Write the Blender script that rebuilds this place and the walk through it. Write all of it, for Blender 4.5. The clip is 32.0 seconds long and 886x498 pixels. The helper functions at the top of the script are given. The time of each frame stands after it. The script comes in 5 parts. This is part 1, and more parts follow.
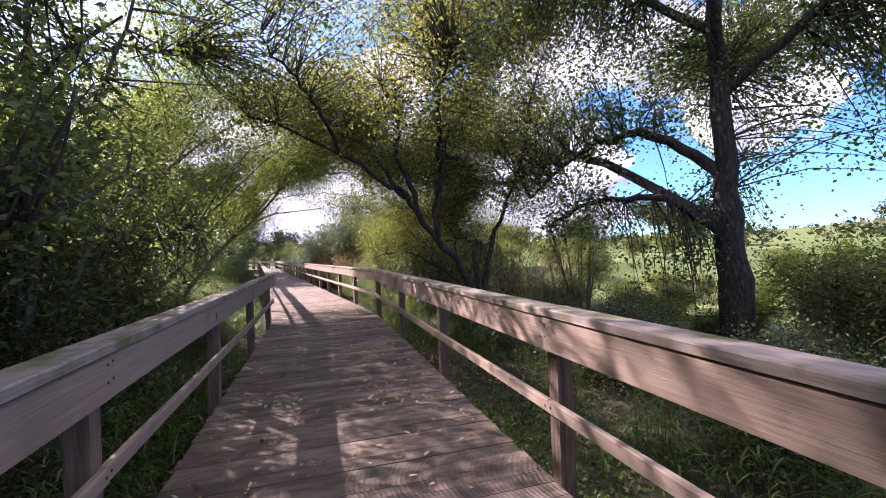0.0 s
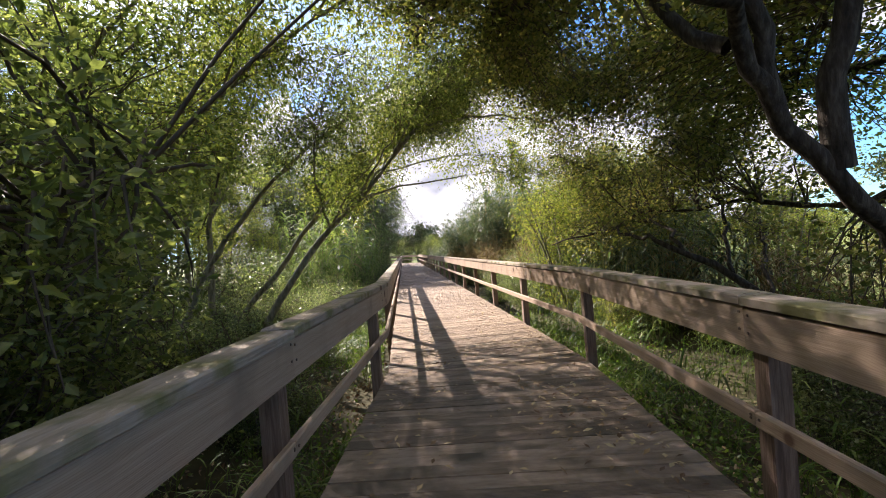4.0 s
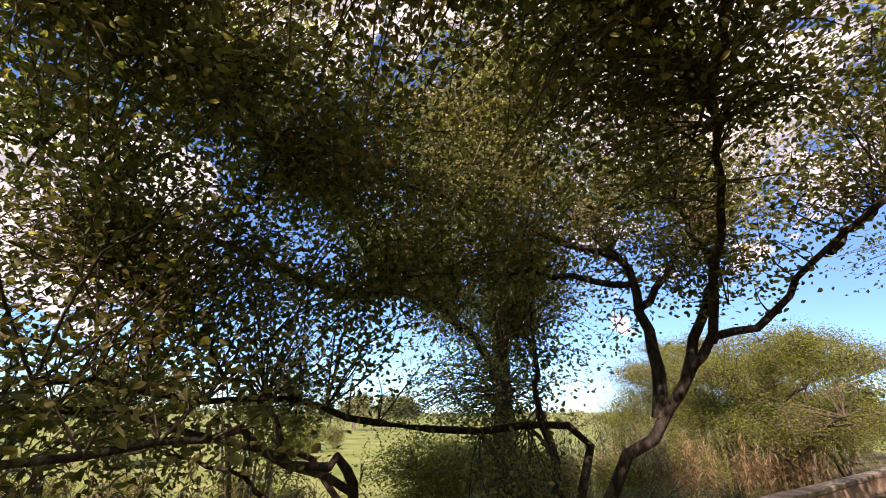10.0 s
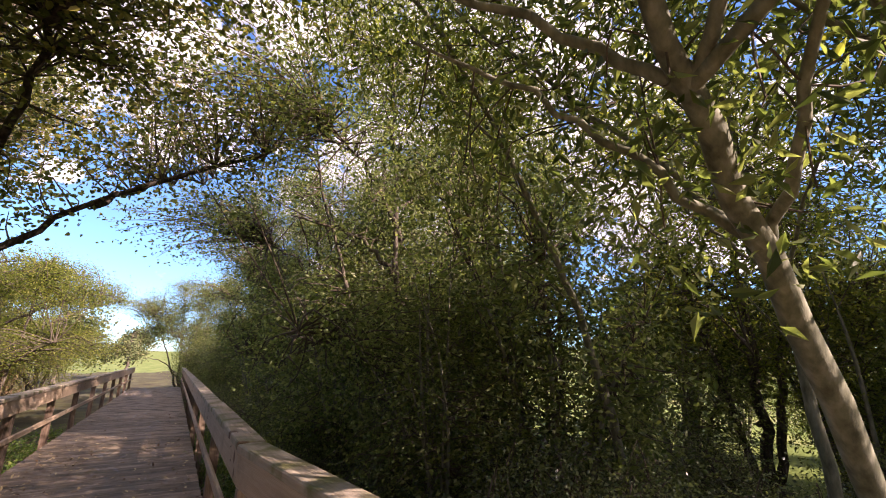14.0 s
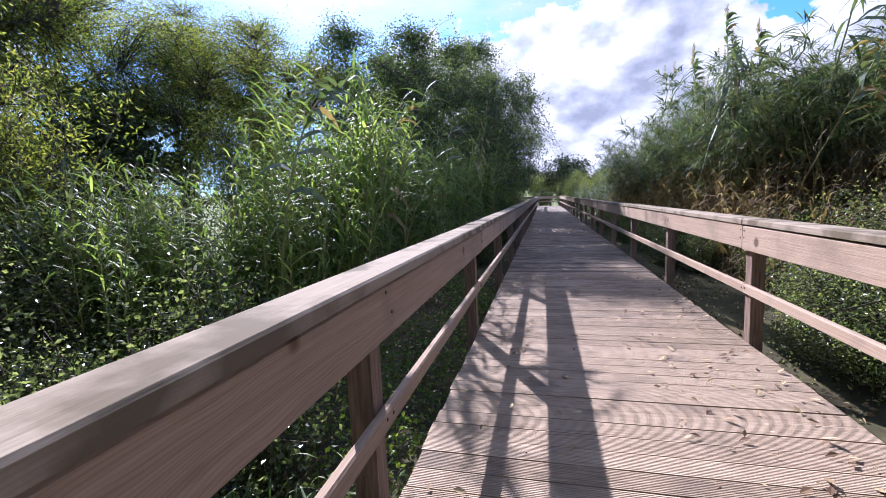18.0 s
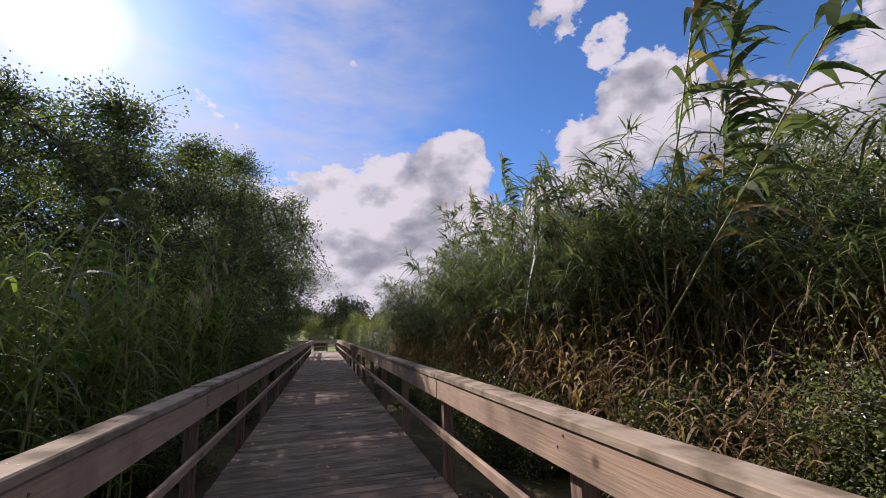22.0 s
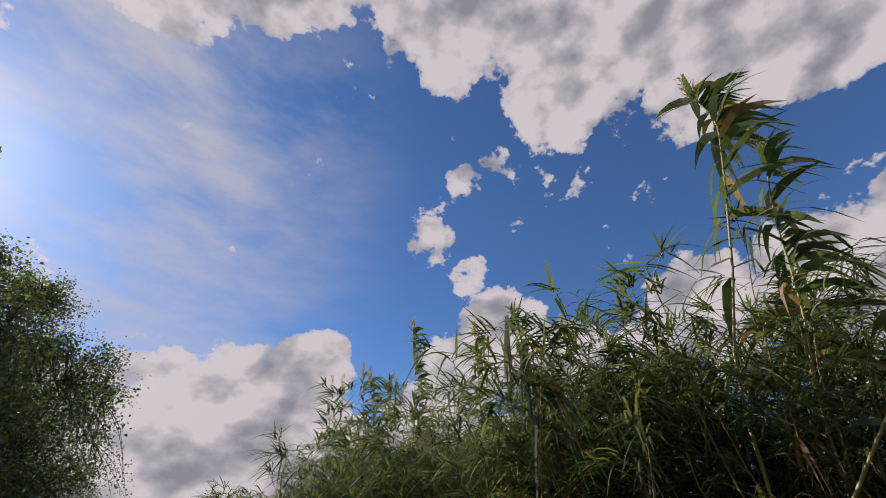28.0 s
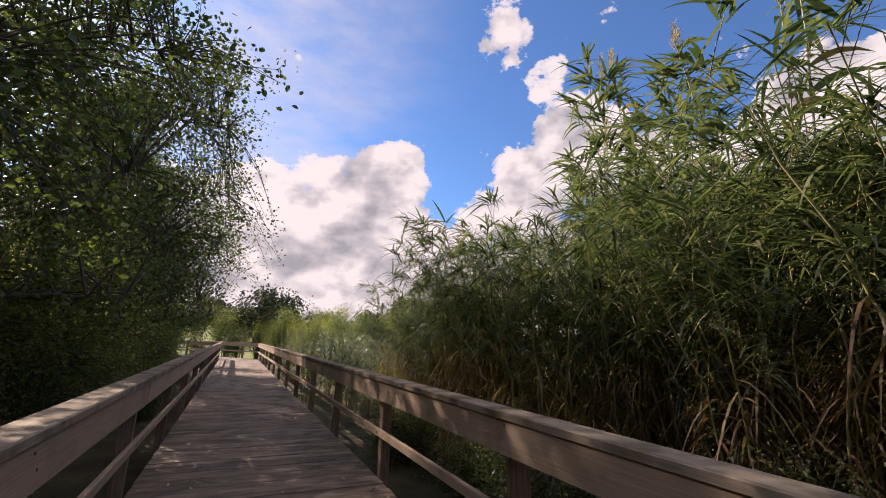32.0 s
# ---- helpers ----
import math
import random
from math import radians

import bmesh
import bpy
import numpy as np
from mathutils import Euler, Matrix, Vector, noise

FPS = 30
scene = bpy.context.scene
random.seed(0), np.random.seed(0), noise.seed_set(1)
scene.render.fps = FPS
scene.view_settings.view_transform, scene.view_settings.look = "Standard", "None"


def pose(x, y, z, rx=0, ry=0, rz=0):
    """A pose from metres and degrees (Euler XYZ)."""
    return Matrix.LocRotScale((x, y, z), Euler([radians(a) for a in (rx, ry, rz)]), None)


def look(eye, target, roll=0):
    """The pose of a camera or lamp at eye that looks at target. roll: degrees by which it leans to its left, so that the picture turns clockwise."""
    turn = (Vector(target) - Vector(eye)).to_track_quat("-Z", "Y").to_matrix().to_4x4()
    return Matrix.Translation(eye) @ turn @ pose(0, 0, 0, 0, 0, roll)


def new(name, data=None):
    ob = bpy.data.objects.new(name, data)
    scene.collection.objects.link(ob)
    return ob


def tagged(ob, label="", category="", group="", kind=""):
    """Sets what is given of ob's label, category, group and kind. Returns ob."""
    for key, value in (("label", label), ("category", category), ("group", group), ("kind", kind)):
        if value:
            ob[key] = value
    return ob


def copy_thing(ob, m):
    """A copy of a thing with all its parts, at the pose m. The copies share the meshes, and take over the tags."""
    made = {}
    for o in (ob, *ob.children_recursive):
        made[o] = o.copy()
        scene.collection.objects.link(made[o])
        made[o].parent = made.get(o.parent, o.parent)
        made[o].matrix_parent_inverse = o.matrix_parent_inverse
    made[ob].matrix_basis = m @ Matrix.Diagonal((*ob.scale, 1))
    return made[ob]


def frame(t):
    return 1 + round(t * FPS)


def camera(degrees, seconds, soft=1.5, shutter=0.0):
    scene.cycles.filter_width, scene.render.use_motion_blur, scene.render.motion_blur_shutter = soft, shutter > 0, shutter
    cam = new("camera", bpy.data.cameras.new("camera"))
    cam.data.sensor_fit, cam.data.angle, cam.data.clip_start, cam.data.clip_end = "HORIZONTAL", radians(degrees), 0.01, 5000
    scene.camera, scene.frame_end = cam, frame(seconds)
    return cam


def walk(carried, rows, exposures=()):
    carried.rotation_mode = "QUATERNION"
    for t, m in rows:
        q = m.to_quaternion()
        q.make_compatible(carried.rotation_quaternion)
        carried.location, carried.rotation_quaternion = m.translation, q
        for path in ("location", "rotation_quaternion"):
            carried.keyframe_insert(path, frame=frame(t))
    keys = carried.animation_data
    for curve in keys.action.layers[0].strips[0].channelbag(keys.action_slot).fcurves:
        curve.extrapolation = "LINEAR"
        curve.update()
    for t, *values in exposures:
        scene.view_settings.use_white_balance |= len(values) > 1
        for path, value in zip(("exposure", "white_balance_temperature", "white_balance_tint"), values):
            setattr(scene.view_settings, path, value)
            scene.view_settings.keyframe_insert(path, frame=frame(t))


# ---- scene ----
DEG = 91.8
cam = camera(DEG, 32.0, soft=1.0)

# seconds, x, y, z, heading to the right of the walkway, tilt up, lean
WALK = (
    (0.0, -1.43, -0.25, 1.40, 23.5, 0.4, -2.2),
    (0.5, -1.36, 0.37, 1.37, 21.5, 0.2, -2.6),
    (1.0, -1.28, 0.94, 1.41, 18.9, 0.3, -3.1),
    (1.5, -1.26, 1.46, 1.41, 14.8, 0.2, -3.7),
    (2.0, -1.21, 2.13, 1.38, 9.9, 0.4, -3.9),
    (2.5, -1.12, 2.80, 1.38, 5.2, 0.0, -6.0),
    (4.5, -0.83, 5.66, 1.37, 5.8, 0.2, -3.8),
    (5.0, -0.79, 6.39, 1.39, 7.3, 0.2, -3.3),
    (5.5, -0.61, 7.13, 1.37, 12.6, 0.6, -3.1),
    (6.0, -0.50, 7.79, 1.38, 18.4, 1.7, -2.4),
    (6.5, -0.36, 8.47, 1.41, 28.7, 1.8, -3.0),
    (7.0, -0.42, 9.05, 1.39, 37.0, 3.9, -0.6),
    (7.5, -0.48, 9.53, 1.45, 39.6, 3.4, -0.3),
    (8.0, -0.64, 9.95, 1.48, 41.9, 2.6, -0.3),
    (8.5, -0.49, 10.66, 1.52, 48.7, 4.4, 1.0),
    (9.0, -0.30, 11.33, 1.51, 74.5, 11.2, 6.9),
    (9.5, -0.11, 11.97, 1.51, 108.4, 18.7, 0.8),
    (10.0, 0.03, 12.42, 1.58, 136.0, 22.1, 1.3),
    (10.5, 0.12, 12.62, 1.67, 153.3, 24.7, 4.1),
    (11.0, 0.15, 12.64, 1.72, 164.6, 25.7, 3.7),
    (11.5, 0.12, 12.65, 1.73, 175.6, 25.4, 1.8),
    (12.0, 0.12, 12.68, 1.72, 185.5, 24.2, -1.6),
    (12.5, 0.03, 12.75, 1.67, 196.0, 21.6, -2.6),
    (13.0, 0.02, 12.80, 1.66, 203.6, 19.7, -0.6),
    (13.5, -0.12, 12.89, 1.63, 207.7, 17.5, 1.4),
    (15.5, -0.54, 13.69, 1.36, 278.3, 0.2, 0.9),
    (16.0, -0.57, 13.93, 1.38, 303.6, 0.2, 2.3),
    (16.5, -0.54, 14.24, 1.37, 321.3, -2.0, 0.4),
    (17.0, -0.44, 14.56, 1.33, 329.8, -4.7, -3.8),
    (17.5, -0.47, 15.22, 1.31, 340.2, -5.5, -3.0),
    (18.0, -0.51, 15.85, 1.31, 346.6, -6.8, -2.2),
    (18.5, -0.37, 16.26, 1.39, 356.1, -0.6, 0.9),
    (19.0, -0.33, 16.67, 1.44, 362.3, 6.1, -1.6),
    (19.5, -0.32, 17.30, 1.45, 365.3, 8.9, -2.3),
    (20.0, -0.24, 17.99, 1.44, 368.2, 10.8, -2.6),
    (20.5, -0.09, 18.76, 1.43, 369.6, 11.5, -3.4),
    (21.0, -0.09, 19.28, 1.43, 371.5, 11.3, -2.5),
    (21.5, -0.05, 19.83, 1.45, 374.7, 10.9, -1.9),
    (22.0, -0.06, 20.30, 1.48, 375.5, 10.9, -1.8),
    (22.5, 0.05, 20.97, 1.47, 375.5, 11.6, -1.1),
    (23.0, 0.11, 21.53, 1.47, 374.1, 15.2, -3.5),
    (23.5, 0.10, 21.80, 1.44, 374.1, 21.5, -5.2),
    (24.0, 0.03, 22.02, 1.43, 378.8, 24.8, -7.6),
    (24.5, -0.07, 22.42, 1.42, 386.0, 27.9, -7.7),
    (25.0, -0.17, 22.77, 1.43, 395.4, 29.3, -5.8),
    (25.5, -0.19, 22.93, 1.48, 402.8, 31.3, -3.3),
    (27.5, -0.05, 23.06, 1.51, 409.5, 40.0, 1.9),
    (28.0, -0.01, 23.27, 1.50, 395.3, 37.4, -2.1),
    (28.5, -0.01, 23.86, 1.47, 383.4, 33.2, -4.9),
    (29.0, -0.07, 24.65, 1.44, 378.3, 27.6, -5.2),
    (29.5, -0.13, 25.58, 1.44, 376.2, 21.5, -5.5),
    (30.0, -0.12, 26.54, 1.49, 374.1, 18.0, -4.4),
    (30.5, -0.23, 27.53, 1.48, 376.3, 16.0, -1.7),
    (31.0, -0.31, 28.50, 1.47, 379.5, 14.4, 0.4),
    (31.5, -0.41, 29.50, 1.45, 380.9, 13.7, 1.2),
    (32.0, -0.44, 30.05, 1.43, 385.0, 12.5, 2.1),
)
walk(cam, [(t, pose(x, y, z, 90 + up, 0, -yaw) @ pose(0, 0, 0, 0, 0, lean)) for t, x, y, z, yaw, up, lean in WALK],
     exposures=((0.0, 1.72, 5900, 38), (2.5, 1.75, 6000, 28), (5.0, 1.65, 6700, 19), (7.5, 1.15, 6600, 20), (9.0, 1.2, 7300, 27), (11.0, 1.6, 7400, 38), (13.0, 1.7, 7500, 38), (15.5, 1.85, 6400, 24),
                (16.2, 1.85, 6200, 23), (17.5, 1.35, 5500, 25), (18.2, 1.33, 5350, 26), (19.0, 0.78, 6050, 24), (20.0, 0.52, 6100, 25), (22.0, 0.6, 6400, 27), (25.0, 0.35, 6850, 24), (28.0, 0.32, 6750, 22), (30.0, 0.65, 6950, 26), (32.0, 0.95, 7150, 28)))

# ---- light ----
SUN_AZ, SUN_EL = -29.4, 31.5
SUN_DIR = Vector((math.sin(radians(SUN_AZ)) * math.cos(radians(SUN_EL)), math.cos(radians(SUN_AZ)) * math.cos(radians(SUN_EL)), math.sin(radians(SUN_EL))))
sun = new("sun", bpy.data.lights.new("sun", "SUN"))
sun.data.energy, sun.data.angle, sun.data.color = 5.0, radians(0.55), (1.0, 0.93, 0.82)
sun.matrix_world = look(SUN_DIR * 60, (0, 0, 0))

world = bpy.data.worlds.new("sky")
scene.world = world
world.use_nodes = True
world.node_tree.nodes.clear()


def ramp(tree, fac, stops):
    r = tree.nodes.new("ShaderNodeValToRGB")
    els = r.color_ramp.elements
    while len(els) < len(stops):
        els.new(0.5)
    for e, (p, c) in zip(els, stops):
        e.position, e.color = p, (*c, 1) if len(c) == 3 else c
    tree.links.new(fac, r.inputs[0])
    return r.outputs[0]


def math_node(tree, op, a, b=None, c=None, clamp=False):
    n = tree.nodes.new("ShaderNodeMath")
    n.operation, n.use_clamp = op, clamp
    for i, v in enumerate((a, b, c)):
        if v is None:
            continue
        if isinstance(v, (int, float)):
            n.inputs[i].default_value = v
        else:
            tree.links.new(v, n.inputs[i])
    return n.outputs[0]


def mix_rgb(tree, fac, a, b, blend="MIX"):
    n = tree.nodes.new("ShaderNodeMix")
    n.data_type, n.blend_type = "RGBA", blend
    for i, v in ((0, fac), (6, a), (7, b)):
        if isinstance(v, (int, float)):
            n.inputs[i].default_value = v
        elif isinstance(v, tuple):
            n.inputs[i].default_value = (*v, 1)
        else:
            tree.links.new(v, n.inputs[i])
    return n.outputs[2]


def build_sky():
    tree = world.node_tree
    sky = tree.nodes.new("ShaderNodeTexSky")
    sky.sky_type, sky.sun_disc = "NISHITA", False
    sky.sun_elevation, sky.sun_rotation = radians(SUN_EL), radians(SUN_AZ)
    sky.air_density, sky.dust_density, sky.ozone_density = 1.0, 0.2, 2.5
    co = tree.nodes.new("ShaderNodeTexCoord")
    ray = co.outputs["Generated"]

    def toward(d, spread, gain):
        dot = tree.nodes.new("ShaderNodeVectorMath")
        dot.operation = "DOT_PRODUCT"
        tree.links.new(ray, dot.inputs[0])
        dot.inputs[1].default_value = Vector(d).normalized()
        m = tree.nodes.new("ShaderNodeMapRange")
        m.interpolation_type = "SMOOTHSTEP"
        m.inputs[1].default_value, m.inputs[2].default_value = math.cos(radians(spread)), 1.0
        m.inputs[3].default_value, m.inputs[4].default_value = 0.0, gain
        tree.links.new(dot.outputs["Value"], m.inputs[0])
        return m.outputs[0]

    def billow(shift, scale, detail, rough, squash=1.4):
        mp = tree.nodes.new("ShaderNodeMapping")
        mp.inputs["Scale"].default_value = (1.0, 1.0, squash)
        mp.inputs["Location"].default_value = shift
        tree.links.new(ray, mp.inputs[0])
        n = tree.nodes.new("ShaderNodeTexNoise")
        n.inputs["Scale"].default_value, n.inputs["Detail"].default_value, n.inputs["Roughness"].default_value = scale, detail, rough
        tree.links.new(mp.outputs[0], n.inputs["Vector"])
        return n.outputs["Fac"]
    # cumulus: soft heaps with a billowing edge
    heap = None
    for az, el, spread, gain in CLOUDS:
        d = (math.sin(radians(az)) * math.cos(radians(el)), math.cos(radians(az)) * math.cos(radians(el)), math.sin(radians(el)))
        g = toward(d, spread, gain)
        heap = g if heap is None else math_node(tree, "MAXIMUM", heap, g)
    rough_edge = math_node(tree, "MULTIPLY_ADD", billow((0.35, 0.1, 0.2), 9.0, 9.0, 0.6), 1.5, -0.75)
    rough_edge = math_node(tree, "ADD", rough_edge, math_node(tree, "MULTIPLY_ADD", billow((0.1, 0.6, 0.4), 26.0, 7.0, 0.6), 0.8, -0.4))
    dens = math_node(tree, "ADD", heap, rough_edge)
    mask = ramp(tree, dens, [(0.25, (0, 0, 0)), (0.33, (0.8, 0.8, 0.8)), (0.46, (1, 1, 1))])
    # relief: billows are bright where they face the light, grey on the far side and in thick parts
    up = SUN_DIR * 0.04
    relief = math_node(tree, "SUBTRACT", billow((0.35, 0.1, 0.2), 9.0, 8.0, 0.5), billow((0.35 + up.x, 0.1 + up.y, 0.2 + up.z * 2.2), 9.0, 8.0, 0.5))
    lit = math_node(tree, "MULTIPLY_ADD", relief, 2.6, math_node(tree, "MULTIPLY_ADD", dens, -0.30, 0.78))
    tone = ramp(tree, lit, [(0.12, (1.75, 1.88, 2.12)), (0.45, (2.8, 2.88, 3.08)), (0.75, (4.15, 4.17, 4.25))])
    deep = mix_rgb(tree, 1.0, sky.outputs[0], SKY_TINT, "MULTIPLY")
    # thin high veil on the sun's side
    wisp = ramp(tree, billow((0.8, 0.3, 0.1), 3.2, 7.0, 0.6, 3.0), [(0.36, (0, 0, 0)), (0.66, (1, 1, 1))])
    veil = math_node(tree, "MULTIPLY", wisp, toward(VEIL_DIR, 50, 0.9))
    col = mix_rgb(tree, veil, deep, (3.3, 3.5, 3.9))
    col = mix_rgb(tree, mask, col, tone)
    # bright air round the sun
    for spread, gain in ((40, 0.35), (22, 0.7), (12, 0.9), (6.5, 2.0), (3.4, 9.0)):
        halo = tree.nodes.new("ShaderNodeVectorMath")
        halo.operation = "SCALE"
        halo.inputs[0].default_value = (1.0, 0.97, 0.93)
        tree.links.new(toward(SUN_DIR, spread, gain), halo.inputs[3])
        col = mix_rgb(tree, 1.0, col, halo.outputs[0], "ADD")
    bg = tree.nodes.new("ShaderNodeBackground")
    bg.inputs[1].default_value = 0.11
    tree.links.new(col, bg.inputs[0])
    out = tree.nodes.new("ShaderNodeOutputWorld")
    tree.links.new(bg.outputs[0], out.inputs[0])


SKY_TINT = (0.41, 0.675, 0.90)
VEIL_DIR = (-0.42, 0.75, 0.52)
# heading, height and half-width in degrees, and thickness of each heap
CLOUDS = ((-10, 7, 17, 0.9), (4, 7, 17, 0.95), (14, 9, 16, 0.95), (24, 5, 14, 0.8), (16.3, 20.5, 7.5, 0.8), (10, 17, 8, 0.6), (0, 15, 9, 0.55), (-12, 13, 11, 0.55), (35, 8, 16, 0.7),
          (38, 21, 7.5, 0.75), (43.5, 25, 8.5, 0.8), (52, 21, 8, 0.75), (70, 24, 9, 0.8), (82, 22, 11, 0.8), (95, 20, 14, 0.8), (60, 17, 10, 0.65),
          (50, 73, 18, 0.9), (75, 62, 18, 0.9), (100, 55, 22, 0.9), (61, 54, 8.5, 0.75), (84, 48, 10, 0.75), (33, 70, 12, 0.75), (39, 61, 6, 0.6), (130, 62, 24, 0.6),
          (-22, 58, 9, 0.62), (-8, 64, 8, 0.65), (4, 67, 7, 0.65), (-47, 42, 14, 0.6), (-38, 37, 8, 0.5), (33.6, 38.2, 4.6, 0.43), (39.9, 46.3, 3.6, 0.39), (46.3, 47.4, 3.6, 0.36), (39.4, 33.4, 3.6, 0.34),
          (-70, 14, 22, 0.5), (-112, 22, 20, 0.45), (172, 42, 30, 0.5), (205, 52, 26, 0.5), (-135, 40, 26, 0.5), (-150, 16, 22, 0.42))
build_sky()

# ---- materials ----


def material(name, stops, rough=0.7, scale=6.0, detail=6.0, bump=0.3, stretch=(1, 1, 1), island=0.0, see_through=0.0, bump_scale=None, wave=None, spec=0.4, obrand=0.0, blotch=None, knots=0.0, rings=0.0):
    """Procedural surface: noise-ramped colour, per-piece tone, grain relief; see_through adds light that passes a leaf."""
    m = bpy.data.materials.new(name)
    m.use_nodes = True
    tree = m.node_tree
    b = tree.nodes["Principled BSDF"]
    b.inputs["Roughness"].default_value = rough
    b.inputs["Specular IOR Level"].default_value = spec
    co = tree.nodes.new("ShaderNodeTexCoord")
    mp = tree.nodes.new("ShaderNodeMapping")
    mp.inputs["Scale"].default_value = stretch
    tree.links.new(co.outputs["Object"], mp.inputs[0])
    vec, own = mp.outputs[0], co.outputs["Object"]
    if obrand:
        oi = tree.nodes.new("ShaderNodeObjectInfo")
        add = tree.nodes.new("ShaderNodeVectorMath")
        add.operation = "ADD"
        sc = tree.nodes.new("ShaderNodeVectorMath")
        sc.operation = "SCALE"
        sc.inputs[3].default_value = 37.0
        cmb = tree.nodes.new("ShaderNodeCombineXYZ")
        for i in range(3):
            tree.links.new(oi.outputs["Random"], cmb.inputs[i])
        tree.links.new(cmb.outputs[0], sc.inputs[0])
        tree.links.new(vec, add.inputs[0])
        tree.links.new(sc.outputs[0], add.inputs[1])
        vec = add.outputs[0]
        shift = tree.nodes.new("ShaderNodeVectorMath")
        shift.operation = "ADD"
        tree.links.new(co.outputs["Object"], shift.inputs[0])
        tree.links.new(sc.outputs[0], shift.inputs[1])
        own = shift.outputs[0]
    nz = tree.nodes.new("ShaderNodeTexNoise")
    nz.inputs["Scale"].default_value, nz.inputs["Detail"].default_value, nz.inputs["Roughness"].default_value = scale, detail, 0.6
    tree.links.new(vec, nz.inputs["Vector"])
    fac = nz.outputs["Fac"]
    if island:
        geo = tree.nodes.new("ShaderNodeNewGeometry")
        r = math_node(tree, "MULTIPLY_ADD", geo.outputs["Random Per Island"], island, -island / 2)
        fac = math_node(tree, "ADD", fac, r)
    if obrand:
        r = math_node(tree, "MULTIPLY_ADD", oi.outputs["Random"], obrand, -obrand / 2)
        fac = math_node(tree, "ADD", fac, r)
    col = ramp(tree, fac, stops)
    if rings:
        # flame-shaped growth rings along the board
        warp = tree.nodes.new("ShaderNodeTexNoise")
        wm = tree.nodes.new("ShaderNodeMapping")
        wm.inputs["Scale"].default_value = (2.5, 0.9, 2.5)
        tree.links.new(co.outputs["Object"], wm.inputs[0])
        wo = tree.nodes.new("ShaderNodeVectorMath")
        wo.operation = "ADD"
        tree.links.new(wm.outputs[0], wo.inputs[0])
        tree.links.new(sc.outputs[0], wo.inputs[1])
        tree.links.new(wo.outputs[0], warp.inputs["Vector"])
        warp.inputs["Scale"].default_value, warp.inputs["Detail"].default_value = 1.6, 2.0
        sz = tree.nodes.new("ShaderNodeSeparateXYZ")
        tree.links.new(co.outputs["Object"], sz.inputs[0])
        depth = math_node(tree, "MULTIPLY_ADD", sz.outputs[2], 820.0, math_node(tree, "MULTIPLY", sz.outputs[0], 600.0))
        phase = math_node(tree, "MULTIPLY_ADD", warp.outputs["Fac"], 125.0, depth)
        line = ramp(tree, math_node(tree, "MULTIPLY_ADD", math_node(tree, "SINE", phase), 0.5, 0.5), [(0.0, (0.55, 0.50, 0.47)), (0.30, (0.9, 0.88, 0.87)), (0.6, (1, 1, 1))])
        col = mix_rgb(tree, rings, col, line, "MULTIPLY")
    if blotch:
        bscale, lo, hi, bcol = blotch
        n2 = tree.nodes.new("ShaderNodeTexNoise")
        n2.inputs["Scale"].default_value, n2.inputs["Detail"].default_value = bscale, 7.0
        tree.links.new(own, n2.inputs["Vector"])
        f2 = ramp(tree, n2.outputs["Fac"], [(lo, (0, 0, 0)), (hi, (1, 1, 1))])
        col = mix_rgb(tree, f2, col, bcol)
    if knots:
        vo = tree.nodes.new("ShaderNodeTexVoronoi")
        vo.inputs["Scale"].default_value = knots
        tree.links.new(own, vo.inputs["Vector"])
        ring = ramp(tree, vo.outputs["Distance"], [(0.0, (1, 1, 1)), (0.075, (0.85, 0.85, 0.85)), (0.105, (0.15, 0.15, 0.15)), (0.15, (0, 0, 0))])
        col = mix_rgb(tree, ring, col, (0.11, 0.062, 0.04))
    tree.links.new(col, b.inputs["Base Color"])
    height = nz.outputs["Fac"]
    if bump_scale:
        n3 = tree.nodes.new("ShaderNodeTexNoise")
        n3.inputs["Scale"].default_value, n3.inputs["Detail"].default_value = bump_scale, 5.0
        tree.links.new(vec, n3.inputs["Vector"])
        height = n3.outputs["Fac"]
    if wave:
        # grooves along the piece
        sx = tree.nodes.new("ShaderNodeSeparateXYZ")
        tree.links.new(co.outputs["Object"], sx.inputs[0])
        s = math_node(tree, "SINE", math_node(tree, "MULTIPLY", sx.outputs[wave[0]], wave[1]))
        s = math_node(tree, "MULTIPLY_ADD", s, wave[2], height)
        height = s
    if bump:
        bp = tree.nodes.new("ShaderNodeBump")
        bp.inputs["Strength"].default_value, bp.inputs["Distance"].default_value = bump, 0.02
        tree.links.new(height, bp.inputs["Height"])
        tree.links.new(bp.outputs[0], b.inputs["Normal"])
    if see_through:
        tr = tree.nodes.new("ShaderNodeBsdfTranslucent")
        warm = mix_rgb(tree, 1.0, col, (1.15, 1.25, 0.6), "MULTIPLY")
        tree.links.new(warm, tr.inputs[0])
        mx = tree.nodes.new("ShaderNodeMixShader")
        mx.inputs[0].default_value = see_through
        tree.links.new(b.outputs[0], mx.inputs[1])
        tree.links.new(tr.outputs[0], mx.inputs[2])
        tree.links.new(mx.outputs[0], tree.nodes["Material Output"].inputs[0])
    return m


